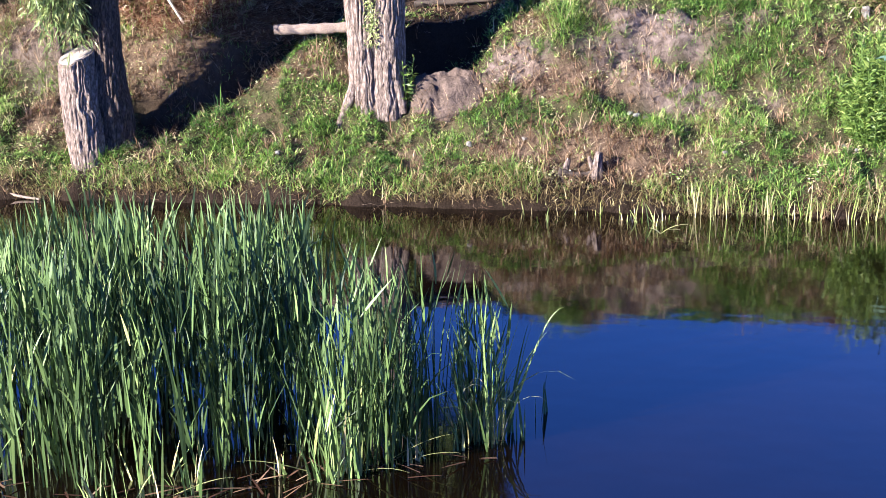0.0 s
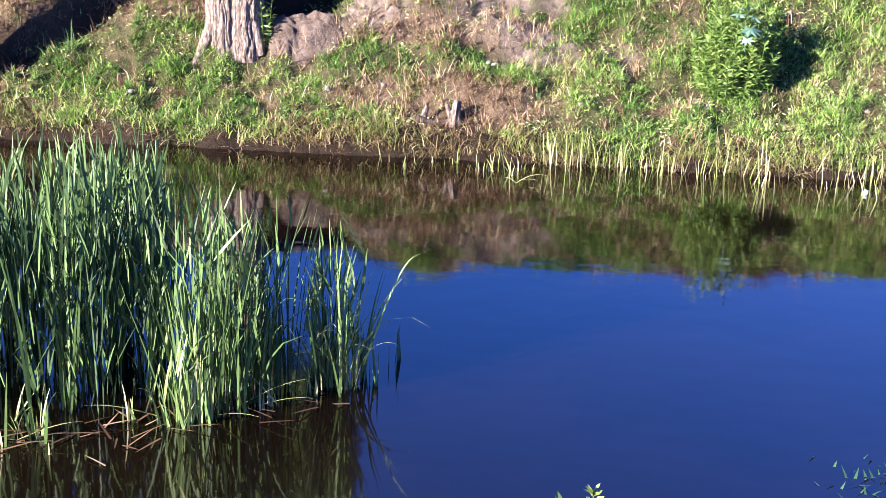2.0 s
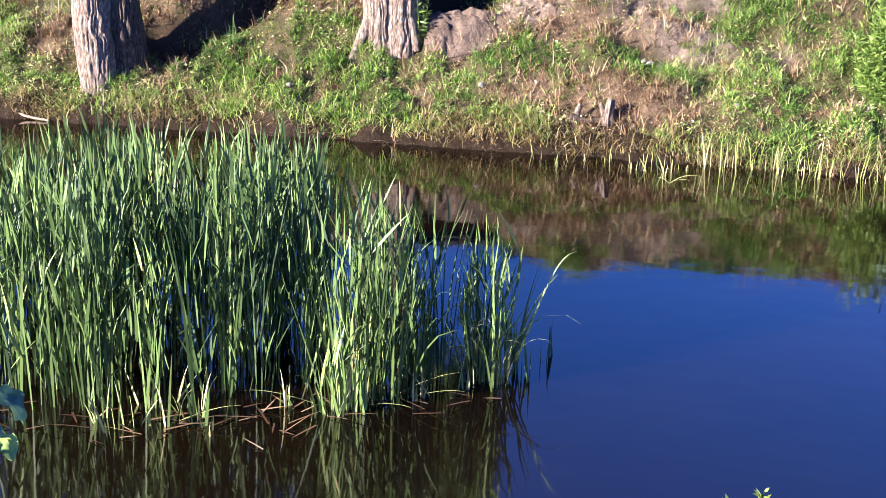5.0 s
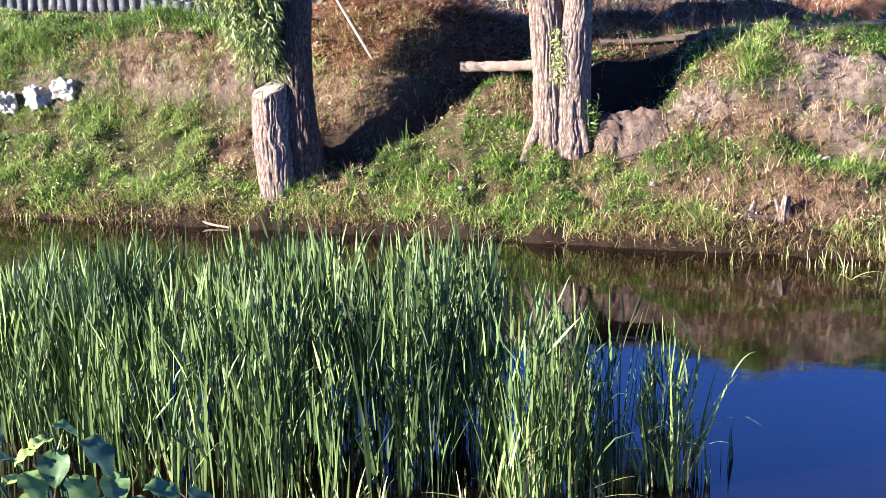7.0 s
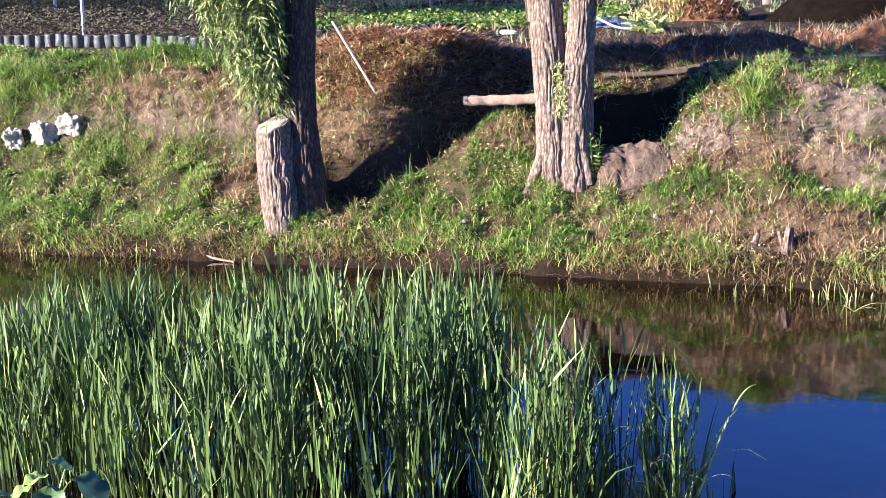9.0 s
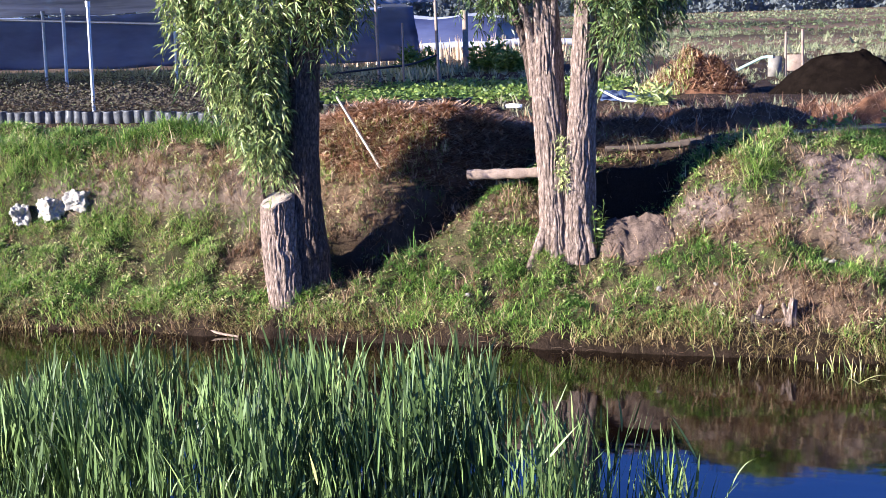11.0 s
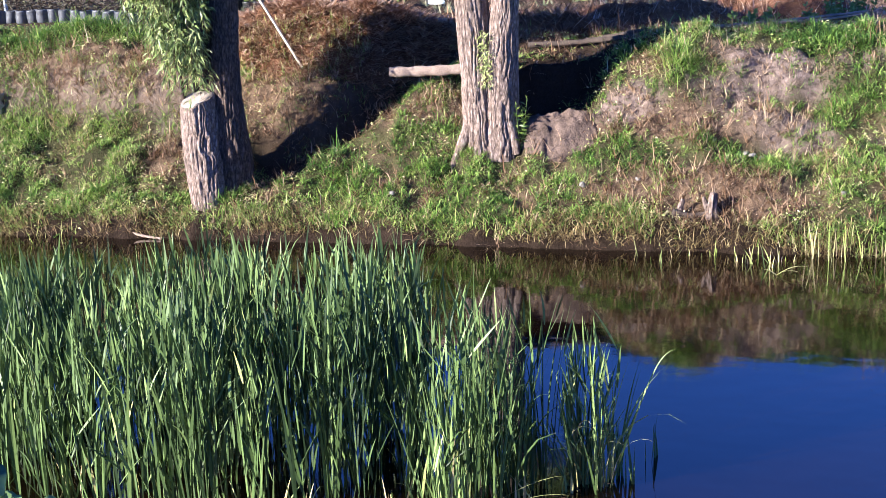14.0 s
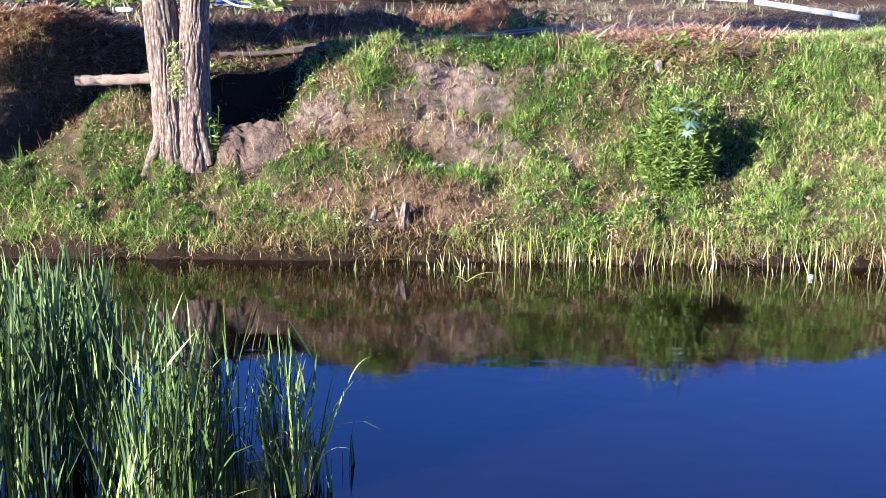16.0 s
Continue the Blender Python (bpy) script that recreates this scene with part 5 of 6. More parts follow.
def build_bushes():
    plant("leafy_bush", "bright green bushy herb with narrow leaves on the bank", "bush", BUSHLEAF, 401, 3.52, 18.70, 230, 0.60, 1.50, 0.12, 46, 0.024, 0.50, 0.25)
    castor = tagged(base_at("castor_plant", 3.62, 18.5, ground_at(3.62, 18.5)), "young castor plant with blue-green lobed leaves in the bush", "plant")
    limb("stem", [(3.62, 18.5, 0.6), (3.60, 18.48, 1.3), (3.56, 18.45, 1.82)], (0.014, 0.011, 0.006), BLUELEAF, castor, "", 8, 6, 0)
    for i, (dx, dy, dz, s, q) in enumerate(((0.06, -0.10, 1.72, 0.20, (0.35, -0.8, -0.5)), (-0.10, -0.03, 1.90, 0.17, (-0.9, -0.4, -0.1)), (0.10, 0.02, 1.86, 0.16, (0.9, -0.2, -0.2)), (-0.02, 0.02, 1.98, 0.14, (0.1, -0.7, 0.3)), (0.02, -0.1, 1.58, 0.13, (-0.3, -0.8, -0.6)))):
        lobed_leaf((3.56 + dx, 18.42 + dy, dz), q, s, 7, BLUELEAF, castor, 0.3 + 0.15 * i)
    plant("sapling", "thin green sapling beside the willow's foot", "sapling", BUSHLEAF, 403, -2.99, 18.86, 4, 0.08, 0.85, 0.11, 22, 0.03, 0.6, 0.2)
    plant("weed_clump", "clump of leafy weeds at the field edge", "weeds", BUSHLEAF, 405, 0.3, 22.3, 26, 0.5, 0.50, 0.12, 18, 0.045, 0.5)
    plant("weed_clump", "clump of leafy weeds among poles", "weeds", BUSHLEAF, 406, 1.7, 22.9, 30, 0.7, 0.48, 0.12, 18, 0.045, 0.6)
    plant("weed_clump", "low leafy weeds on the bank edge", "weeds", BUSHLEAF, 407, 3.9, 20.9, 24, 0.5, 0.28, 0.10, 16, 0.035, 0.6)
    plant("broad_weed", "pale broad-leaved weed beside a hose", "weeds", WILLOW, 409, -3.75, 32.2, 16, 0.4, 0.55, 0.30, 16, 0.06, 0.75, 1.2)
    # herbs in front of the viewer, on the near bank
    for i, (x, y, top, tone) in enumerate(((0.362, 4.53, 2.08, 0.55), (0.473, 4.53, 2.06, 0.8), (0.560, 4.53, 2.08, 0.4), (0.660, 4.54, 2.04, 0.5), (0.405, 4.58, 2.0, 0.5), (0.60, 4.58, 2.0, 0.45))):
        g = ground_at(x, y)
        plant("leafy_herb", "upright leafy herb shoot on the near bank", "herb", BUSHLEAF, 420 + i, x, y, 2, 0.02, top - g, 0.055, 190, 0.020, tone, 0.1)["group"] = "herb shoots on the near bank"
    r = np.random.default_rng(431)
    g = ground_at(-2.55, 3.9)
    big = tagged(base_at("broad_leaved_plant", -2.55, 3.9, g), "tall plant with large wavy green leaves on the near bank", "plant")
    # the tones put shade into some leaf colours and light into others
    spots = ((-2.88, 3.88, 2.72, 0.15, 0.25, 0.1, -0.5), (-2.46, 3.88, 2.66, 0.19, 0.15, 0.0, -0.55), (-2.68, 3.86, 2.71, 0.11, 0.95, -1.9, 0.2), (-2.60, 3.92, 2.74, 0.12, 0.5, 0.5, -0.3), (-2.78, 3.84, 2.57, 0.13, 1.0, -1.6, 0.5),
             (-2.92, 3.84, 2.49, 0.17, 0.75, -0.9, -0.3), (-2.75, 3.86, 2.65, 0.10, 0.85, -2.3, -0.2), (-2.69, 3.82, 2.56, 0.15, 0.6, -0.5, -0.4), (-3.0, 3.88, 2.64, 0.15, 0.4, 2.6, -0.3), (-2.53, 3.86, 2.53, 0.16, 0.8, -0.3, -0.6),
             (-2.23, 3.9, 2.54, 0.17, 0.35, 0.2, -0.2), (-2.95, 3.82, 2.54, 0.14, 0.5, -2.2, -0.4), (-2.10, 3.92, 2.49, 0.17, 0.15, 0.1, -0.7), (-2.13, 3.88, 2.36, 0.13, 0.95, -0.6, -0.1), (-2.62, 3.84, 2.62, 0.15, 0.35, -1.2, -0.7),
             (-2.82, 3.88, 2.62, 0.14, 0.3, 0.9, -0.2), (-2.40, 3.86, 2.56, 0.14, 0.55, -0.8, -0.5), (-2.72, 3.80, 2.47, 0.16, 0.65, -1.5, -0.3), (-2.35, 3.9, 2.45, 0.17, 0.45, -0.4, -0.3), (-2.98, 3.80, 2.42, 0.17, 0.7, -1.8, -0.2))
    for x, y, z, size, tone, az, tip in spots:
        z -= 0.055
        broad_leaf((x, y, z), az, tip, size * 0.95, BIGLEAF, big, tone, r)
        limb("leaf_stalk", [(-2.55 + r.normal(0, 0.06), 3.9, g - 0.03), (-2.55 + 0.5 * (x + 2.55), 3.94, 0.5 * (g + z) + 0.15), (x - 0.5 * size * math.cos(az), y - 0.5 * size * math.sin(az), z)], (0.014, 0.010, 0.004), BIGLEAF, big, "", 8, 5, 0)
    for k in range(20):
        x = r.uniform(-3.05, -2.1)
        broad_leaf((x, 3.98 + r.normal(0, 0.08), 2.35 + r.uniform(-0.25, 0.08)), r.uniform(0, 6.28), r.uniform(-0.8, 0.2), r.uniform(0.10, 0.16), BIGLEAF, big, r.uniform(0.15, 0.8), r)


# ---------------------------------------------------------------- at the waterline
EDGESTRAW = leafy("wet_dead_grass", [(0.0, (0.045, 0.030, 0.016)), (0.4, (0.16, 0.115, 0.05)), (0.75, (0.36, 0.29, 0.14)), (1.0, (0.52, 0.44, 0.26))], 0.75, 0.12, 0.1)


def build_waterline():
    r = np.random.default_rng(441)
    n = 420
    x = np.concatenate([9.2 - 8.3 * r.uniform(0, 1, 330) ** 1.5, r.uniform(-1.4, 1.2, 40), r.uniform(-15.5, -9.5, 50)])
    near = r.uniform(0, 1, n) ** 2.2
    y = 17.50 + edge(x) - near * np.where(x > 3.5, 1.0, 0.45)
    h = r.uniform(0.12, 0.58, n) * np.where(x > 0.9, 1, 0.6)
    base = np.stack([x, y, np.full(n, -0.05)], 1)
    v, f, t = blades(base, r.uniform(0, 6.28, n), h, r.uniform(0.006, 0.013, n), np.abs(r.normal(0, 0.2, n)), r.uniform(0, 0.25, n), 4, r.uniform(-0.7, 0.7, n), np.clip(r.normal(0.78, 0.13, n), 0.3, 1), 4.0)
    tagged(new("dry_reed_stems", mesh_from("dry_reed_stems", v, f, GRASS, t)), "pale dry reed stubs standing along the waterline", "reed stubs", kind="stuff")
    # dead grass that hangs over the muddy edge
    n = 15000
    x = r.uniform(-16.2, 9.3, n)
    y = 17.44 + edge(x) + np.abs(r.normal(0, 0.15, n))
    keep = fbm(x, y * 0, 443, 1.3) + r.normal(0, 0.25, n) > -0.05
    x, y = x[keep], y[keep]
    n = len(x)
    base = np.stack([x, y, land(x, y) + r.uniform(0, 0.06, n)], 1)
    v, f, t = blades(base, -np.pi / 2 + r.normal(0, 0.7, n), r.uniform(0.10, 0.34, n), r.uniform(0.006, 0.013, n), np.clip(r.normal(0.75, 0.4, n), 0, 1.4), r.uniform(0.5, 1.7, n), 4, r.normal(0, 0.4, n), np.clip(r.normal(0.40, 0.27, n), 0, 1))
    tagged(new("overhanging_grass", mesh_from("overhanging_grass", v, f, EDGESTRAW, t)), "dead grass hanging over the muddy water edge", "dry grass", kind="stuff")
    # green tufts that reach down to the water
    n = 8000
    x = r.uniform(-16.2, 9.3, n)
    y = 17.50 + edge(x) + np.abs(r.normal(0, 0.14, n))
    keep = fbm(x, y * 0, 447, 1.5) + r.normal(0, 0.15, n) > -0.10 + 0.3 * spot(x, y, -0.7, 17.6, 2.2, 1.0, 0.5)
    x, y = x[keep], y[keep]
    n = len(x)
    v, f, t = blades(np.stack([x, y, land(x, y) - 0.01], 1), -np.pi / 2 + r.normal(0, 1.0, n), r.uniform(0.10, 0.28, n), r.uniform(0.008, 0.016, n), np.clip(r.normal(0.6, 0.4, n), 0, 1.4), r.uniform(0.4, 1.7, n), 3, r.normal(0, 0.6, n), np.clip(r.normal(0.48, 0.24, n), 0, 1))
    tagged(new("edge_grass", mesh_from("edge_grass", v, f, GRASS, t)), "mixed green and yellow grass drooping to the water", "grass", kind="stuff")
    # a few sprouts and a bent leaf in the shallows
    for i, (x, y, h) in enumerate(((0.25, 16.75, 0.45), (0.42, 16.6, 0.5), (0.55, 16.85, 0.42), (0.1, 16.9, 0.35), (-0.95, 16.8, 0.35))):
        cattail(x, y, h, 3, 450 + i, 0.86, 2.2, "yellow-green reed sprout in the shallows")
    bent = tagged(base_at("bent_reed", 0.5, 16.3, 0.0), "pale reed leaf bent over on the water", "reed")
    for az, L in ((0.15, 0.42), (-0.35, 0.30), (2.7, 0.2)):
        v, f, t = blades(np.array([[0.52, 16.28, 0.0]]), np.array([az]), np.array([L]), np.array([0.028]), np.array([0.9]), np.array([1.0]), 6, np.array([az + 1.4]), np.array([0.92]), 3.0)
        put("leaf", mesh_from("leaf", v, f, REED, t), bent)
    rock("floating_litter", 4.88, 16.46, 0.02, 0.04, 0.035, 0.04, PVC, "small white scrap floating by the reed stubs", 31, "litter", 2)
    rock("floating_leaf", -13.3, 16.35, 0.005, 0.10, 0.04, 0.014, CUTWOOD, "pale leaf floating on the water", 33, "leaf", 2)
    # dark weed reaching the surface
    n = 70
    a = r.uniform(0, 6.28, n)
    base = np.stack([2.85 + r.normal(0, 0.16, n), 8.66 + r.normal(0, 0.22, n), np.full(n, -0.02)], 1)
    v, f, t = blades(base, a, r.uniform(0.06, 0.16, n), r.uniform(0.012, 0.03, n), r.uniform(0.8, 1.5, n), r.uniform(0, 0.4, n), 3, None, np.clip(r.normal(0.05, 0.06, n), 0, 0.3))
    tagged(new("water_weed", mesh_from("water_weed", v, f, BIGLEAF, t)), "dark weed floating at the water surface", "water weed", kind="stuff")


# ---------------------------------------------------------------- the nursery beyond the bank
def steel_post(x, y, z0, z1, r, mat=None, lean=(0, 0), label="galvanised steel post of the shade house", name="steel_post"):
    post = tagged(base_at(name, x, y, z0), label, "post")
    shaft = limb("shaft", [(x, y, z0 - 0.1), (x + lean[0], y + lean[1], z1)], (r, r), mat or STEEL, post, "", 6, 10, 0)
    if not mat:
        limb("collar", [(x + lean[0] * 0.97, y + lean[1], z1 - 0.12), (x + lean[0], y + lean[1], z1 + 0.02)], (r * 1.5, r * 1.5), STEEL, shaft, "", 4, 10, 0)
    return post


def sheet(name, corners, nu, nv, mat, label, category, sag=0.0, ripple=0.05, seed=0, kind=""):
    """A thin hung cloth between four corners, rippled and sagging, with a little thickness."""
    a, b, c, d = (np.array(p, float) for p in corners)
    u, v = np.meshgrid(np.linspace(0, 1, nu), np.linspace(0, 1, nv))
    P = (a * (1 - u)[..., None] + b * u[..., None]) * (1 - v)[..., None] + (d * (1 - u)[..., None] + c * u[..., None]) * v[..., None]
    P[..., 2] -= sag * np.abs(np.sin(u * math.pi * 6)) * np.sin(v * math.pi)
    P[..., 2] += ripple * fbm(u * 40, v * 12, seed, 0.5)
    P[..., 1] += ripple * 2 * fbm(u * 50, v * 5, seed + 3, 0.5)
    i = (np.arange(nv - 1)[:, None] * nu + np.arange(nu - 1)[None]).ravel()
    ob = tagged(new(name, mesh_from(name, P.reshape(-1, 3), np.stack([i, i + 1, i + nu + 1, i + nu], 1), mat)), label, category, kind=kind)
    ob.modifiers.new("thickness", "SOLIDIFY").thickness = 0.006
    return ob


def grow_bag():
    """One plastic grow bag with its seedling, at the origin."""
    bag = new("grow_bag")
    n = 14
    rings = [(0.0, 0.11), (0.02, 0.124), (0.13, 0.13), (0.25, 0.124), (0.285, 0.132), (0.27, 0.122), (0.24, 0.116)]
    a = np.linspace(0, 2 * np.pi, n, endpoint=False)
    r = np.random.default_rng(471)
    v = np.concatenate([np.stack([np.cos(a) * q * (1 + 0.05 * r.normal(0, 1, n)), np.sin(a) * q * (1 + 0.05 * r.normal(0, 1, n)), np.full(n, z)], 1) for z, q in rings])
    j = np.arange(n)
    f = np.concatenate([np.stack([i * n + j, i * n + (j + 1) % n, (i + 1) * n + (j + 1) % n, (i + 1) * n + j], 1) for i in range(len(rings) - 1)])
    pot = put("pot", mesh_from("pot", v, f, BAGPLASTIC), bag, "grey plastic sleeve")
    v = np.concatenate([np.stack([np.cos(a) * 0.12, np.sin(a) * 0.12, np.full(n, 0.245)], 1), [[0, 0, 0.26]]])
    put("soil", mesh_from("soil", v, np.stack([j, (j + 1) % n, np.full(n, n)], 1), BLACKSOIL), pot)
    m = 34
    p = np.stack([r.normal(0, 0.03, m), r.normal(0, 0.03, m), r.uniform(0.22, 0.55, m)], 1)
    lv = leaves(p, np.stack([r.normal(0, 1, m), r.normal(0, 1, m), r.uniform(-0.1, 1, m)], 1), r.uniform(0.07, 0.14, m), r.uniform(0.03, 0.055, m), np.clip(r.normal(0.25, 0.2, m), 0, 1))
    put("seedling", mesh_from("seedling", *lv[:2], NURSERY, lv[2]), bag)["kind"] = "stuff"
    return tagged(bag, "plastic grow bag with a young dark-leaved plant", "grow bag", "row of grow bags at the nursery edge")


NURSERY = leafy("nursery_leaves", [(0.0, (0.050, 0.042, 0.036)), (0.45, (0.092, 0.077, 0.060)), (0.75, (0.115, 0.125, 0.068)), (1.0, (0.19, 0.18, 0.13))], 0.75, 0.15, 0.1)


def build_nursery():
    first = grow_bag()
    r = np.random.default_rng(481)
    row = np.arange(-21.6, -12.4, 0.29)
    for i, x in enumerate(row):
        y = 28.6 - (x + 20) * 0.21 + r.normal(0, 0.02)
        m = pose(x + r.normal(0, 0.015), y, ground_at(x, y), r.normal(0, 3), r.normal(0, 3), r.uniform(0, 360))
        if i == 0:
            first.matrix_basis = m
        else:
            copy_thing(first, m)
    # the rest of the plants behind them
    n = 30000
    x = r.uniform(-36, -11.2, n)
    y = 28.8 - (x + 20) * 0.21 + r.uniform(0.1, 11.5, n)
    keep = x < -11.2 - 0.02 * y
    x, y = x[keep], y[keep]
    n = len(x)
    p = np.stack([x, y, land(x, y) + r.uniform(0.12, 0.60, n)], 1)
    lv = leaves(p, np.stack([r.normal(0, 1, n), r.normal(0, 1, n), r.uniform(-0.2, 1, n)], 1), r.uniform(0.07, 0.15, n), r.uniform(0.025, 0.05, n), np.clip(r.normal(0.38, 0.22, n), 0, 1))
    tagged(new("nursery_plants", mesh_from("nursery_plants", *lv[:2], NURSERY, lv[2])), "rows of dark young nursery plants", "plants", kind="stuff")
    # rank grass behind the plants, at the foot of the cloth
    n = 9000
    x, y = r.uniform(-48, -13, n), r.uniform(44, 52, n)
    v, f, t = blades(np.stack([x, y, land(x, y) - 0.02], 1), r.uniform(0, 6.28, n), r.uniform(0.2, 0.6, n), r.uniform(0.03, 0.06, n), np.abs(r.normal(0.2, 0.25, n)), r.uniform(0, 0.8, n), 2, r.uniform(-0.8, 0.8, n), np.clip(r.normal(0.6, 0.22, n), 0, 1), 3.0)
    tagged(new("rank_grass", mesh_from("rank_grass", v, f, HAZEGRASS, t)), "straw-coloured grass at the foot of the shade cloth", "grass", kind="stuff")
    # shade house: posts, rails, cloth
    for x, y, top in ((-16.95, 29.5, 5.0), (-21.8, 29.2, 4.95), (-26.6, 29.0, 4.95), (-22.7, 38, 4.95), (-27.1, 44, 4.95), (-32.0, 44, 5.0), (-22.4, 45, 4.75), (-17.8, 44.5, 4.8), (-17.3, 37.5, 4.9)):
        steel_post(x, y, 2.2, top, 0.042 if y < 32 else 0.055, None, (0.05, 0))
    rail = tagged(put("steel_rail", mesh_from("steel_rail", *tube(curve_path([(-40, 43.6, 5.12), (-32, 43.8, 4.85), (-22.2, 44, 4.38)], 30), np.full(30, 0.045), 10), STEEL)), "long steel rail of the shade house", "rail")
    sheet("shade_wall", ((-60, 55, 2.35), (-15.5, 53, 2.6), (-15.5, 52, 4.75), (-60, 54, 5.0)), 120, 16, BLUENET, "blue-grey shade cloth wall hanging behind the plants", "shade cloth", 0, 0.10, 491)
    sheet("shade_roof", ((-62, 28.6, 6.6), (-16.8, 29.4, 6.4), (-15.5, 52, 4.78), (-60, 54, 5.05)), 90, 40, DARKNET, "dark sagging shade cloth roof over the nursery", "shade cloth", 0.12, 0.10, 493)
    sheet("shade_strip", ((-13.8, 42, 4.80), (-12.0, 43, 4.85), (-12.0, 43, 5.05), (-13.8, 42, 5.02)), 24, 5, DARKNET, "dark strip of shade cloth between two posts", "shade cloth", 0.05, 0.03, 495)
    for x, y, top, q in ((-13.72, 42, 5.0, -0.04), (-12.0, 43, 5.05, -0.06), (-12.75, 41.5, 4.2, 0.02)):
        steel_post(x, y, 2.2, top, 0.055 if top > 4.5 else 0.035, OLDWOOD, (q, 0), "slim weathered wooden post", "wooden_post")
    steel_post(-13.9, 54, 2.2, 4.55, 0.12, OLDWOOD, (0, 0), "thick weathered wooden post", "wooden_post")
    tagged(put("sagging_rope", mesh_from("sagging_rope", *tube(curve_path([(-15.5, 40.6, 2.62), (-13.72, 41.9, 2.78), (-12.8, 42.5, 2.86), (-12.0, 43, 3.15)], 30), np.full(30, 0.035), 6), BLACKPLASTIC)), "black rope sagging between wooden posts", "rope")
    # a low plastic tunnel far off
    u = np.linspace(0, math.pi, 15)
    xs = np.linspace(-46, -20.5, 26)
    P = np.array([[(x, 92 + 4.5 * math.cos(a), 2.2 + (2.05 + 0.12 * math.sin(x * 1.3)) * math.sin(a) ** 0.7) for x in xs] for a in u])
    i = (np.arange(14)[:, None] * 26 + np.arange(25)[None]).ravel()
    F = np.stack([i, i + 1, i + 27, i + 26], 1)
    tun = tagged(base_at("plastic_tunnel", -33, 92, 2.2), "long low nursery tunnel covered in blue and white plastic", "tunnel")
    put("front_cover", mesh_from("front_cover", P.reshape(-1, 3), F[9 * 25:], NAVYSHEET), tun, "dark blue plastic flank")
    put("roof_cover", mesh_from("roof_cover", P.reshape(-1, 3) + (0, 0, 0.01), F[:9 * 25], WHITESHEET), tun, "whitish plastic roof")
    tagged(put("plastic_sheet_roll", mesh_from("plastic_sheet_roll", *tube(curve_path([(-24, 74, 2.5), (-20, 75, 2.6), (-16, 76, 2.7), (-13, 77, 2.6)], 30), np.full(30, 0.2), 10, 0.4, 0, 5), WHITESHEET)), "rolled whitish plastic sheet lying on the field", "plastic sheet")
    # dry stalks in front of it
    n = 260
    x, y = r.uniform(-24, -11.5, n), r.uniform(56, 70, n)
    v, f, t = blades(np.stack([x, y, land(x, y) - 0.02], 1), r.uniform(0, 6.28, n), r.uniform(0.5, 1.3, n), r.uniform(0.04, 0.07, n), np.abs(r.normal(0, 0.1, n)), r.uniform(0, 0.2, n), 3, r.uniform(-0.6, 0.6, n), np.clip(r.normal(0.8, 0.15, n), 0, 1), 5.0)
    tagged(new("dry_stalks", mesh_from("dry_stalks", v, f, STRAW, t)), "row of dry pale maize stalks", "stalks", kind="stuff")
    # vegetable beds
    n = 9000
    x, y = r.uniform(-13.6, -5.2, n), r.uniform(33.2, 40.5, n)
    keep = (fbm(x * 0.3, y, 497, 0.9) > -0.28)
    x, y = x[keep], y[keep]
    n = len(x)
    p = np.stack([x, y, land(x, y) + r.uniform(0.0, 0.26, n)], 1)
    lv = leaves(p, np.stack([r.normal(0, 1, n), r.normal(0, 1, n), r.uniform(0.1, 1.2, n)], 1), r.uniform(0.10, 0.2, n), r.uniform(0.05, 0.10, n), np.clip(r.normal(0.55, 0.22, n), 0, 1))
    tagged(new("vegetable_bed", mesh_from("vegetable_bed", *lv[:2], BUSHLEAF, lv[2])), "low bright green vegetable beds", "vegetables", kind="stuff")
    for i, (x, y, s) in enumerate(((-14.6, 49.5, 1.0), (-12.2, 51, 1.2), (-11.2, 50, 0.8))):
        plant("leafy_shrub", "round green shrub behind the vegetable beds", "shrub", BUSHLEAF, 500 + i, x, y, 40, 0.8 * s, 1.1 * s, 0.28, 26, 0.09, 0.4)
    # black pots
    pot = new("plant_pot")
    n = 14
    a = np.linspace(0, 2 * np.pi, n, endpoint=False)
    rings = [(0.0, 0.11), (0.24, 0.15), (0.27, 0.165), (0.27, 0.145), (0.22, 0.14)]
    v = np.concatenate([np.stack([np.cos(a) * q, np.sin(a) * q, np.full(n, z)], 1) for z, q in rings])
    j = np.arange(n)
    f = np.concatenate([np.stack([k * n + j, k * n + (j + 1) % n, (k + 1) * n + (j + 1) % n, (k + 1) * n + j], 1) for k in range(4)])
    put("rim", mesh_from("rim", v, f, BLACKPLASTIC), pot, "black plastic pot wall")
    m = 20
    q = np.stack([r.normal(0, 0.06, m), r.normal(0, 0.06, m), r.uniform(0.24, 0.42, m)], 1)
    lv = leaves(q, np.stack([r.normal(0, 1, m), r.normal(0, 1, m), r.uniform(0, 1, m)], 1), r.uniform(0.1, 0.18, m), r.uniform(0.05, 0.08, m), np.clip(r.normal(0.3, 0.2, m), 0, 1))
    put("foliage", mesh_from("foliage", *lv[:2], BUSHLEAF, lv[2]), pot)
    tagged(pot, "black plastic pot with a small green plant", "pot", "pots beside the vegetable bed")
    first_pot = True
    for k in range(26):
        x, y = -12.0 + (k % 13) * 0.33 + r.normal(0, 0.04), 30.6 + (k // 13) * 0.5 + r.normal(0, 0.06)
        m = pose(x, y, ground_at(x, y), 0, 0, r.uniform(0, 360))
        if first_pot:
            pot.matrix_basis, first_pot = m, False
        else:
            copy_thing(pot, m)
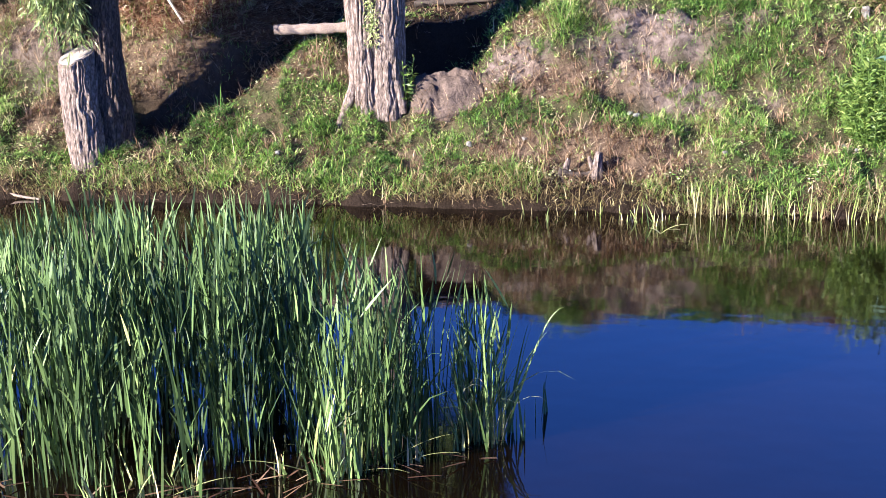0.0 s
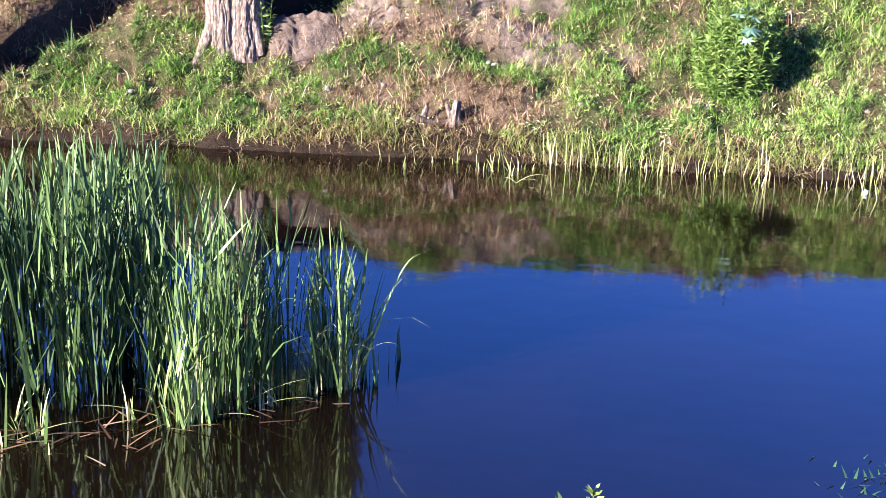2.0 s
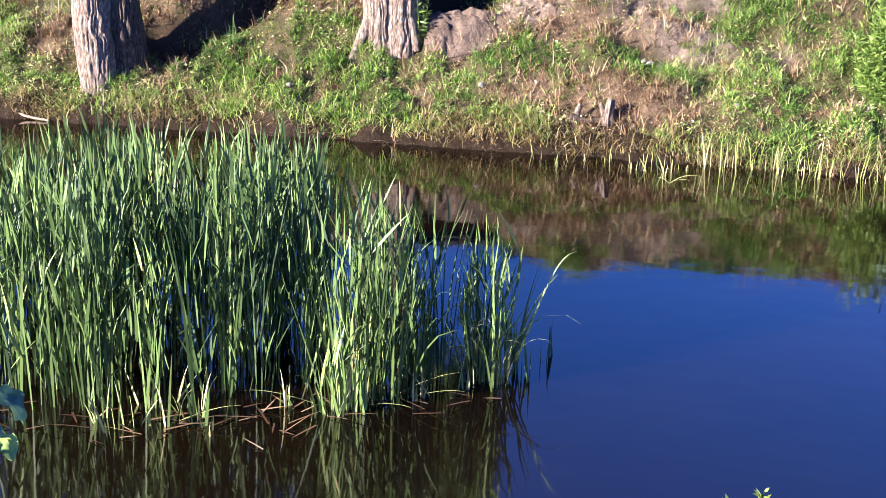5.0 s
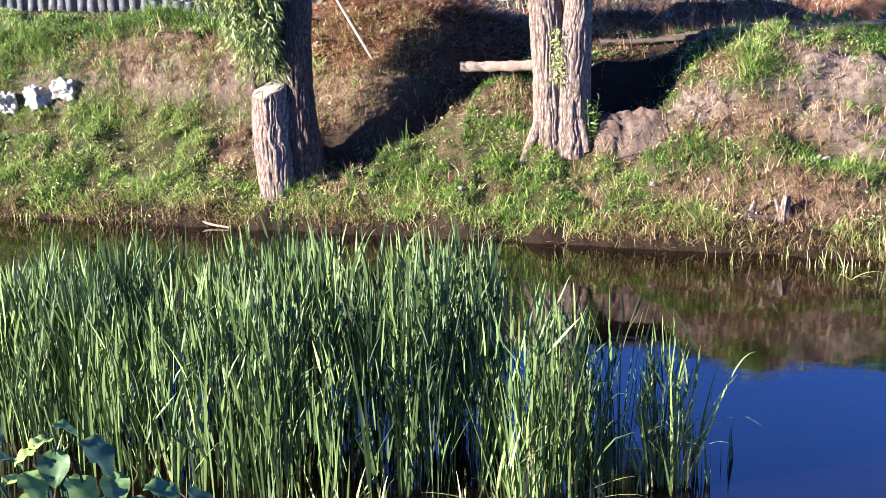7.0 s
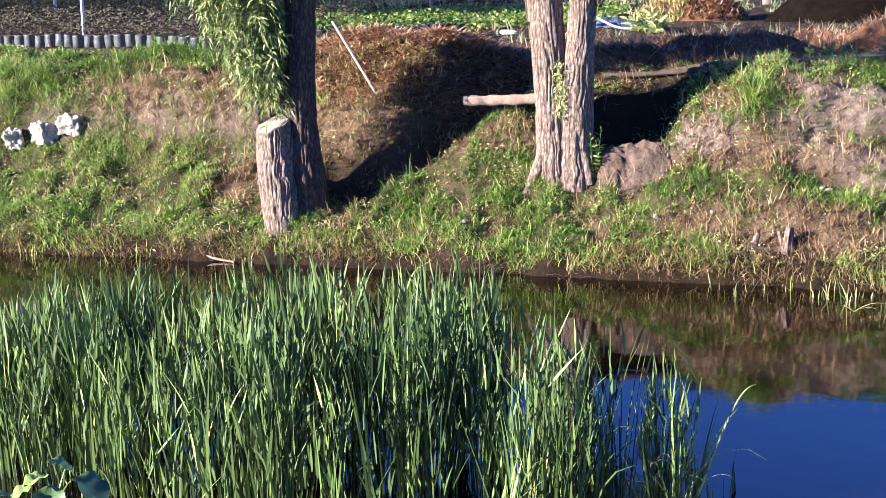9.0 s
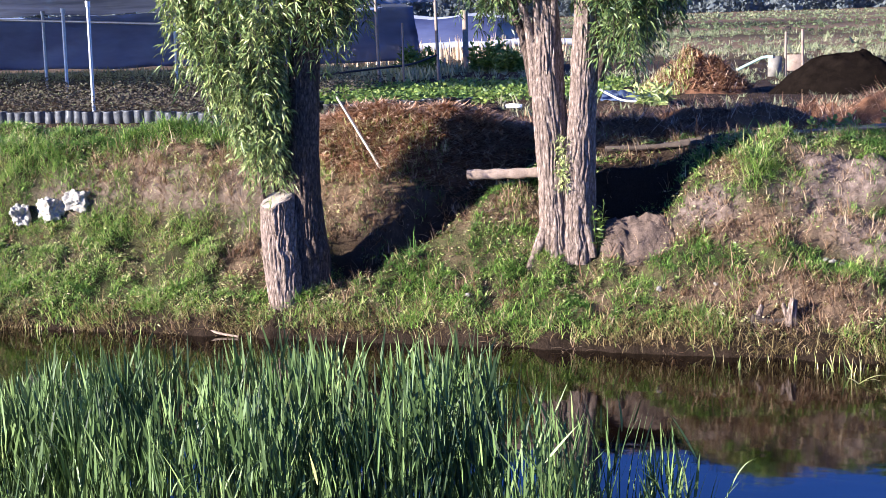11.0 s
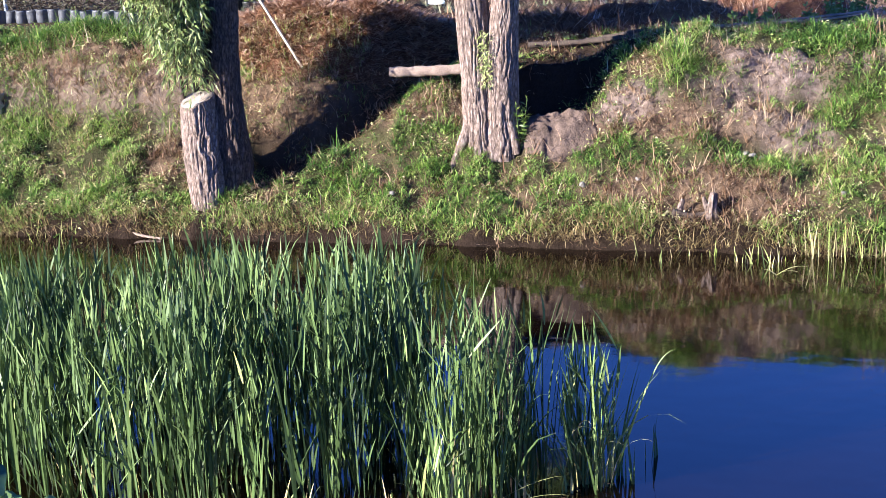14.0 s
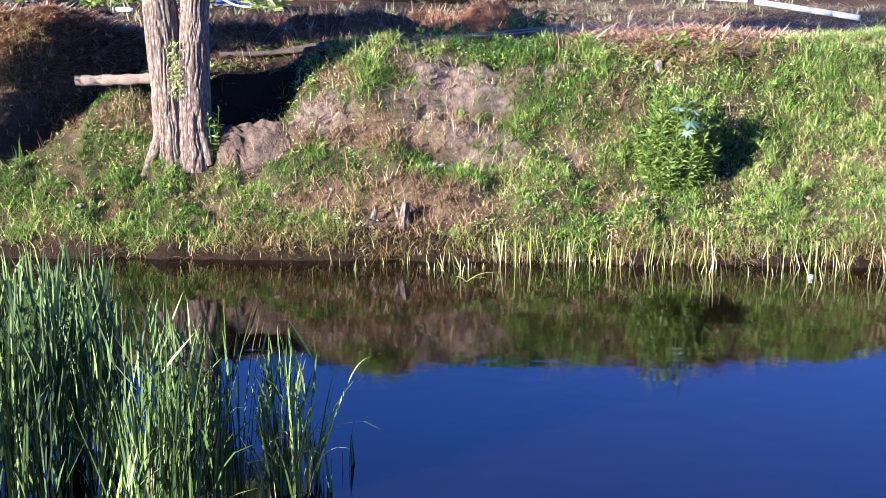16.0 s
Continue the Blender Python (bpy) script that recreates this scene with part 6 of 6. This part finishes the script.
    rock("white_block", -11.75, 28.7, ground_at(-11.75, 28.7) + 0.08, 0.24, 0.15, 0.12, PVC, "white block lying at the nursery corner", 41, "block", 2)
    rock("white_block", -6.9, 31.2, ground_at(-6.9, 31.2) + 0.10, 0.26, 0.10, 0.06, PVC, "white slab lying by the vegetable bed", 43, "block", 2)
    # hose and water tap on the field
    tagged(put("garden_hose", mesh_from("garden_hose", *tube(curve_path([(-5.2, 33.4, 2.50), (-4.95, 33, 2.42), (-4.6, 32.7, 2.30), (-4.2, 32.6, 2.25), (-3.6, 32.8, 2.24)], 30), np.full(30, 0.025), 8), PVC)), "white hose lying in a loose curve", "hose")
    sheet("plastic_sheet", ((-5.2, 33.2, 2.24), (-3.9, 33.1, 2.24), (-3.9, 34.2, 2.34), (-5.2, 34.2, 2.42)), 20, 14, BLUENET, "crumpled blue-grey plastic sheet on the ground", "plastic sheet", 0.0, 0.10, 499)
    box = tagged(base_at("tap_box", -1.35, 44, 2.2), "small concrete block with a pale hose", "tap box")
    bm = bmesh.new()
    bmesh.ops.create_cube(bm, size=1, matrix=Matrix.Translation((-1.35, 44, 2.5)) @ Matrix.Diagonal((0.42, 0.3, 0.65, 1)))
    bmesh.ops.bevel(bm, geom=bm.edges[:], offset=0.03, segments=2, affect="EDGES")
    part("block", bm, CONCRETE, box)
    v, f = tube(curve_path([(-2.5, 43.9, 2.42), (-2.1, 43.9, 2.62), (-1.7, 43.9, 2.80), (-1.4, 43.85, 2.82)], 24), np.full(24, 0.045), 8)
    put("hose", mesh_from("hose", v, f, GREENHOSE), box, "pale green hose")
    gate = tagged(base_at("sluice_frame", -0.75, 44, 2.2), "two thin posts holding a wooden board", "frame")
    limb("post", [(-1.02, 44, 2.1), (-1.02, 44, 3.58)], (0.045, 0.04), OLDWOOD, gate, "", 8, 8, 0.1)
    limb("post", [(-0.50, 44, 2.1), (-0.52, 44, 3.65)], (0.045, 0.04), OLDWOOD, gate, "", 8, 8, 0.1)
    bm = bmesh.new()
    bmesh.ops.create_cube(bm, size=1, matrix=Matrix.Translation((-0.76, 44.0, 2.62)) @ Matrix.Diagonal((0.5, 0.05, 0.5, 1)))
    bmesh.ops.bevel(bm, geom=bm.edges[:], offset=0.01, segments=1, affect="EDGES")
    part("board", bm, OLDWOOD, gate)
    # white pipe at the edge of the straw
    tagged(put("white_pipe", mesh_from("white_pipe", *tube(curve_path([(7.3, 30.6, 2.56), (8.0, 30.2, 2.47), (9.3, 29.4, 2.30)], 20), np.full(20, 0.065), 14), PVC)), "white plastic pipe lying on the straw", "pipe")
    tagged(put("white_pipe", mesh_from("white_pipe", *tube(curve_path([(6.2, 31.4, 2.62), (7.2, 30.9, 2.58)], 8), np.full(8, 0.065), 14), PVC)), "short white plastic pipe on the straw", "pipe")


def build_far_trees():
    r = np.random.default_rng(521)
    sets = []
    for i in range(600):
        x, y = r.uniform(-270, 70), r.uniform(380, 470)
        h, w = r.uniform(8, 15), r.uniform(2.2, 4.4)
        n = 140
        z = r.uniform(0.0, 1, n)
        q = w * np.sqrt(np.clip(1 - (z - 0.35) ** 2 * 1.6, 0.05, 1)) * np.sqrt(r.uniform(0, 1, n))
        a = r.uniform(0, 6.28, n)
        p = np.stack([x + np.cos(a) * q, y + np.sin(a) * q, 2.2 + h * z], 1)
        sets.append(leaves(p, r.normal(0, 1, (n, 3)), r.uniform(0.9, 2.0, n), r.uniform(0.7, 1.5, n), np.clip(r.normal(0.45, 0.12) + r.normal(0, 0.2, n), 0, 1)))
    v, f, t = merged(sets)
    tagged(new("far_woods", mesh_from("far_woods", v, f, HAZETREE, t)), "belt of trees along the horizon, haze mixed into its colour", "trees", kind="stuff")


build_heaps()
build_stones()
build_wood()
build_bushes()
build_waterline()
build_nursery()
build_far_trees()
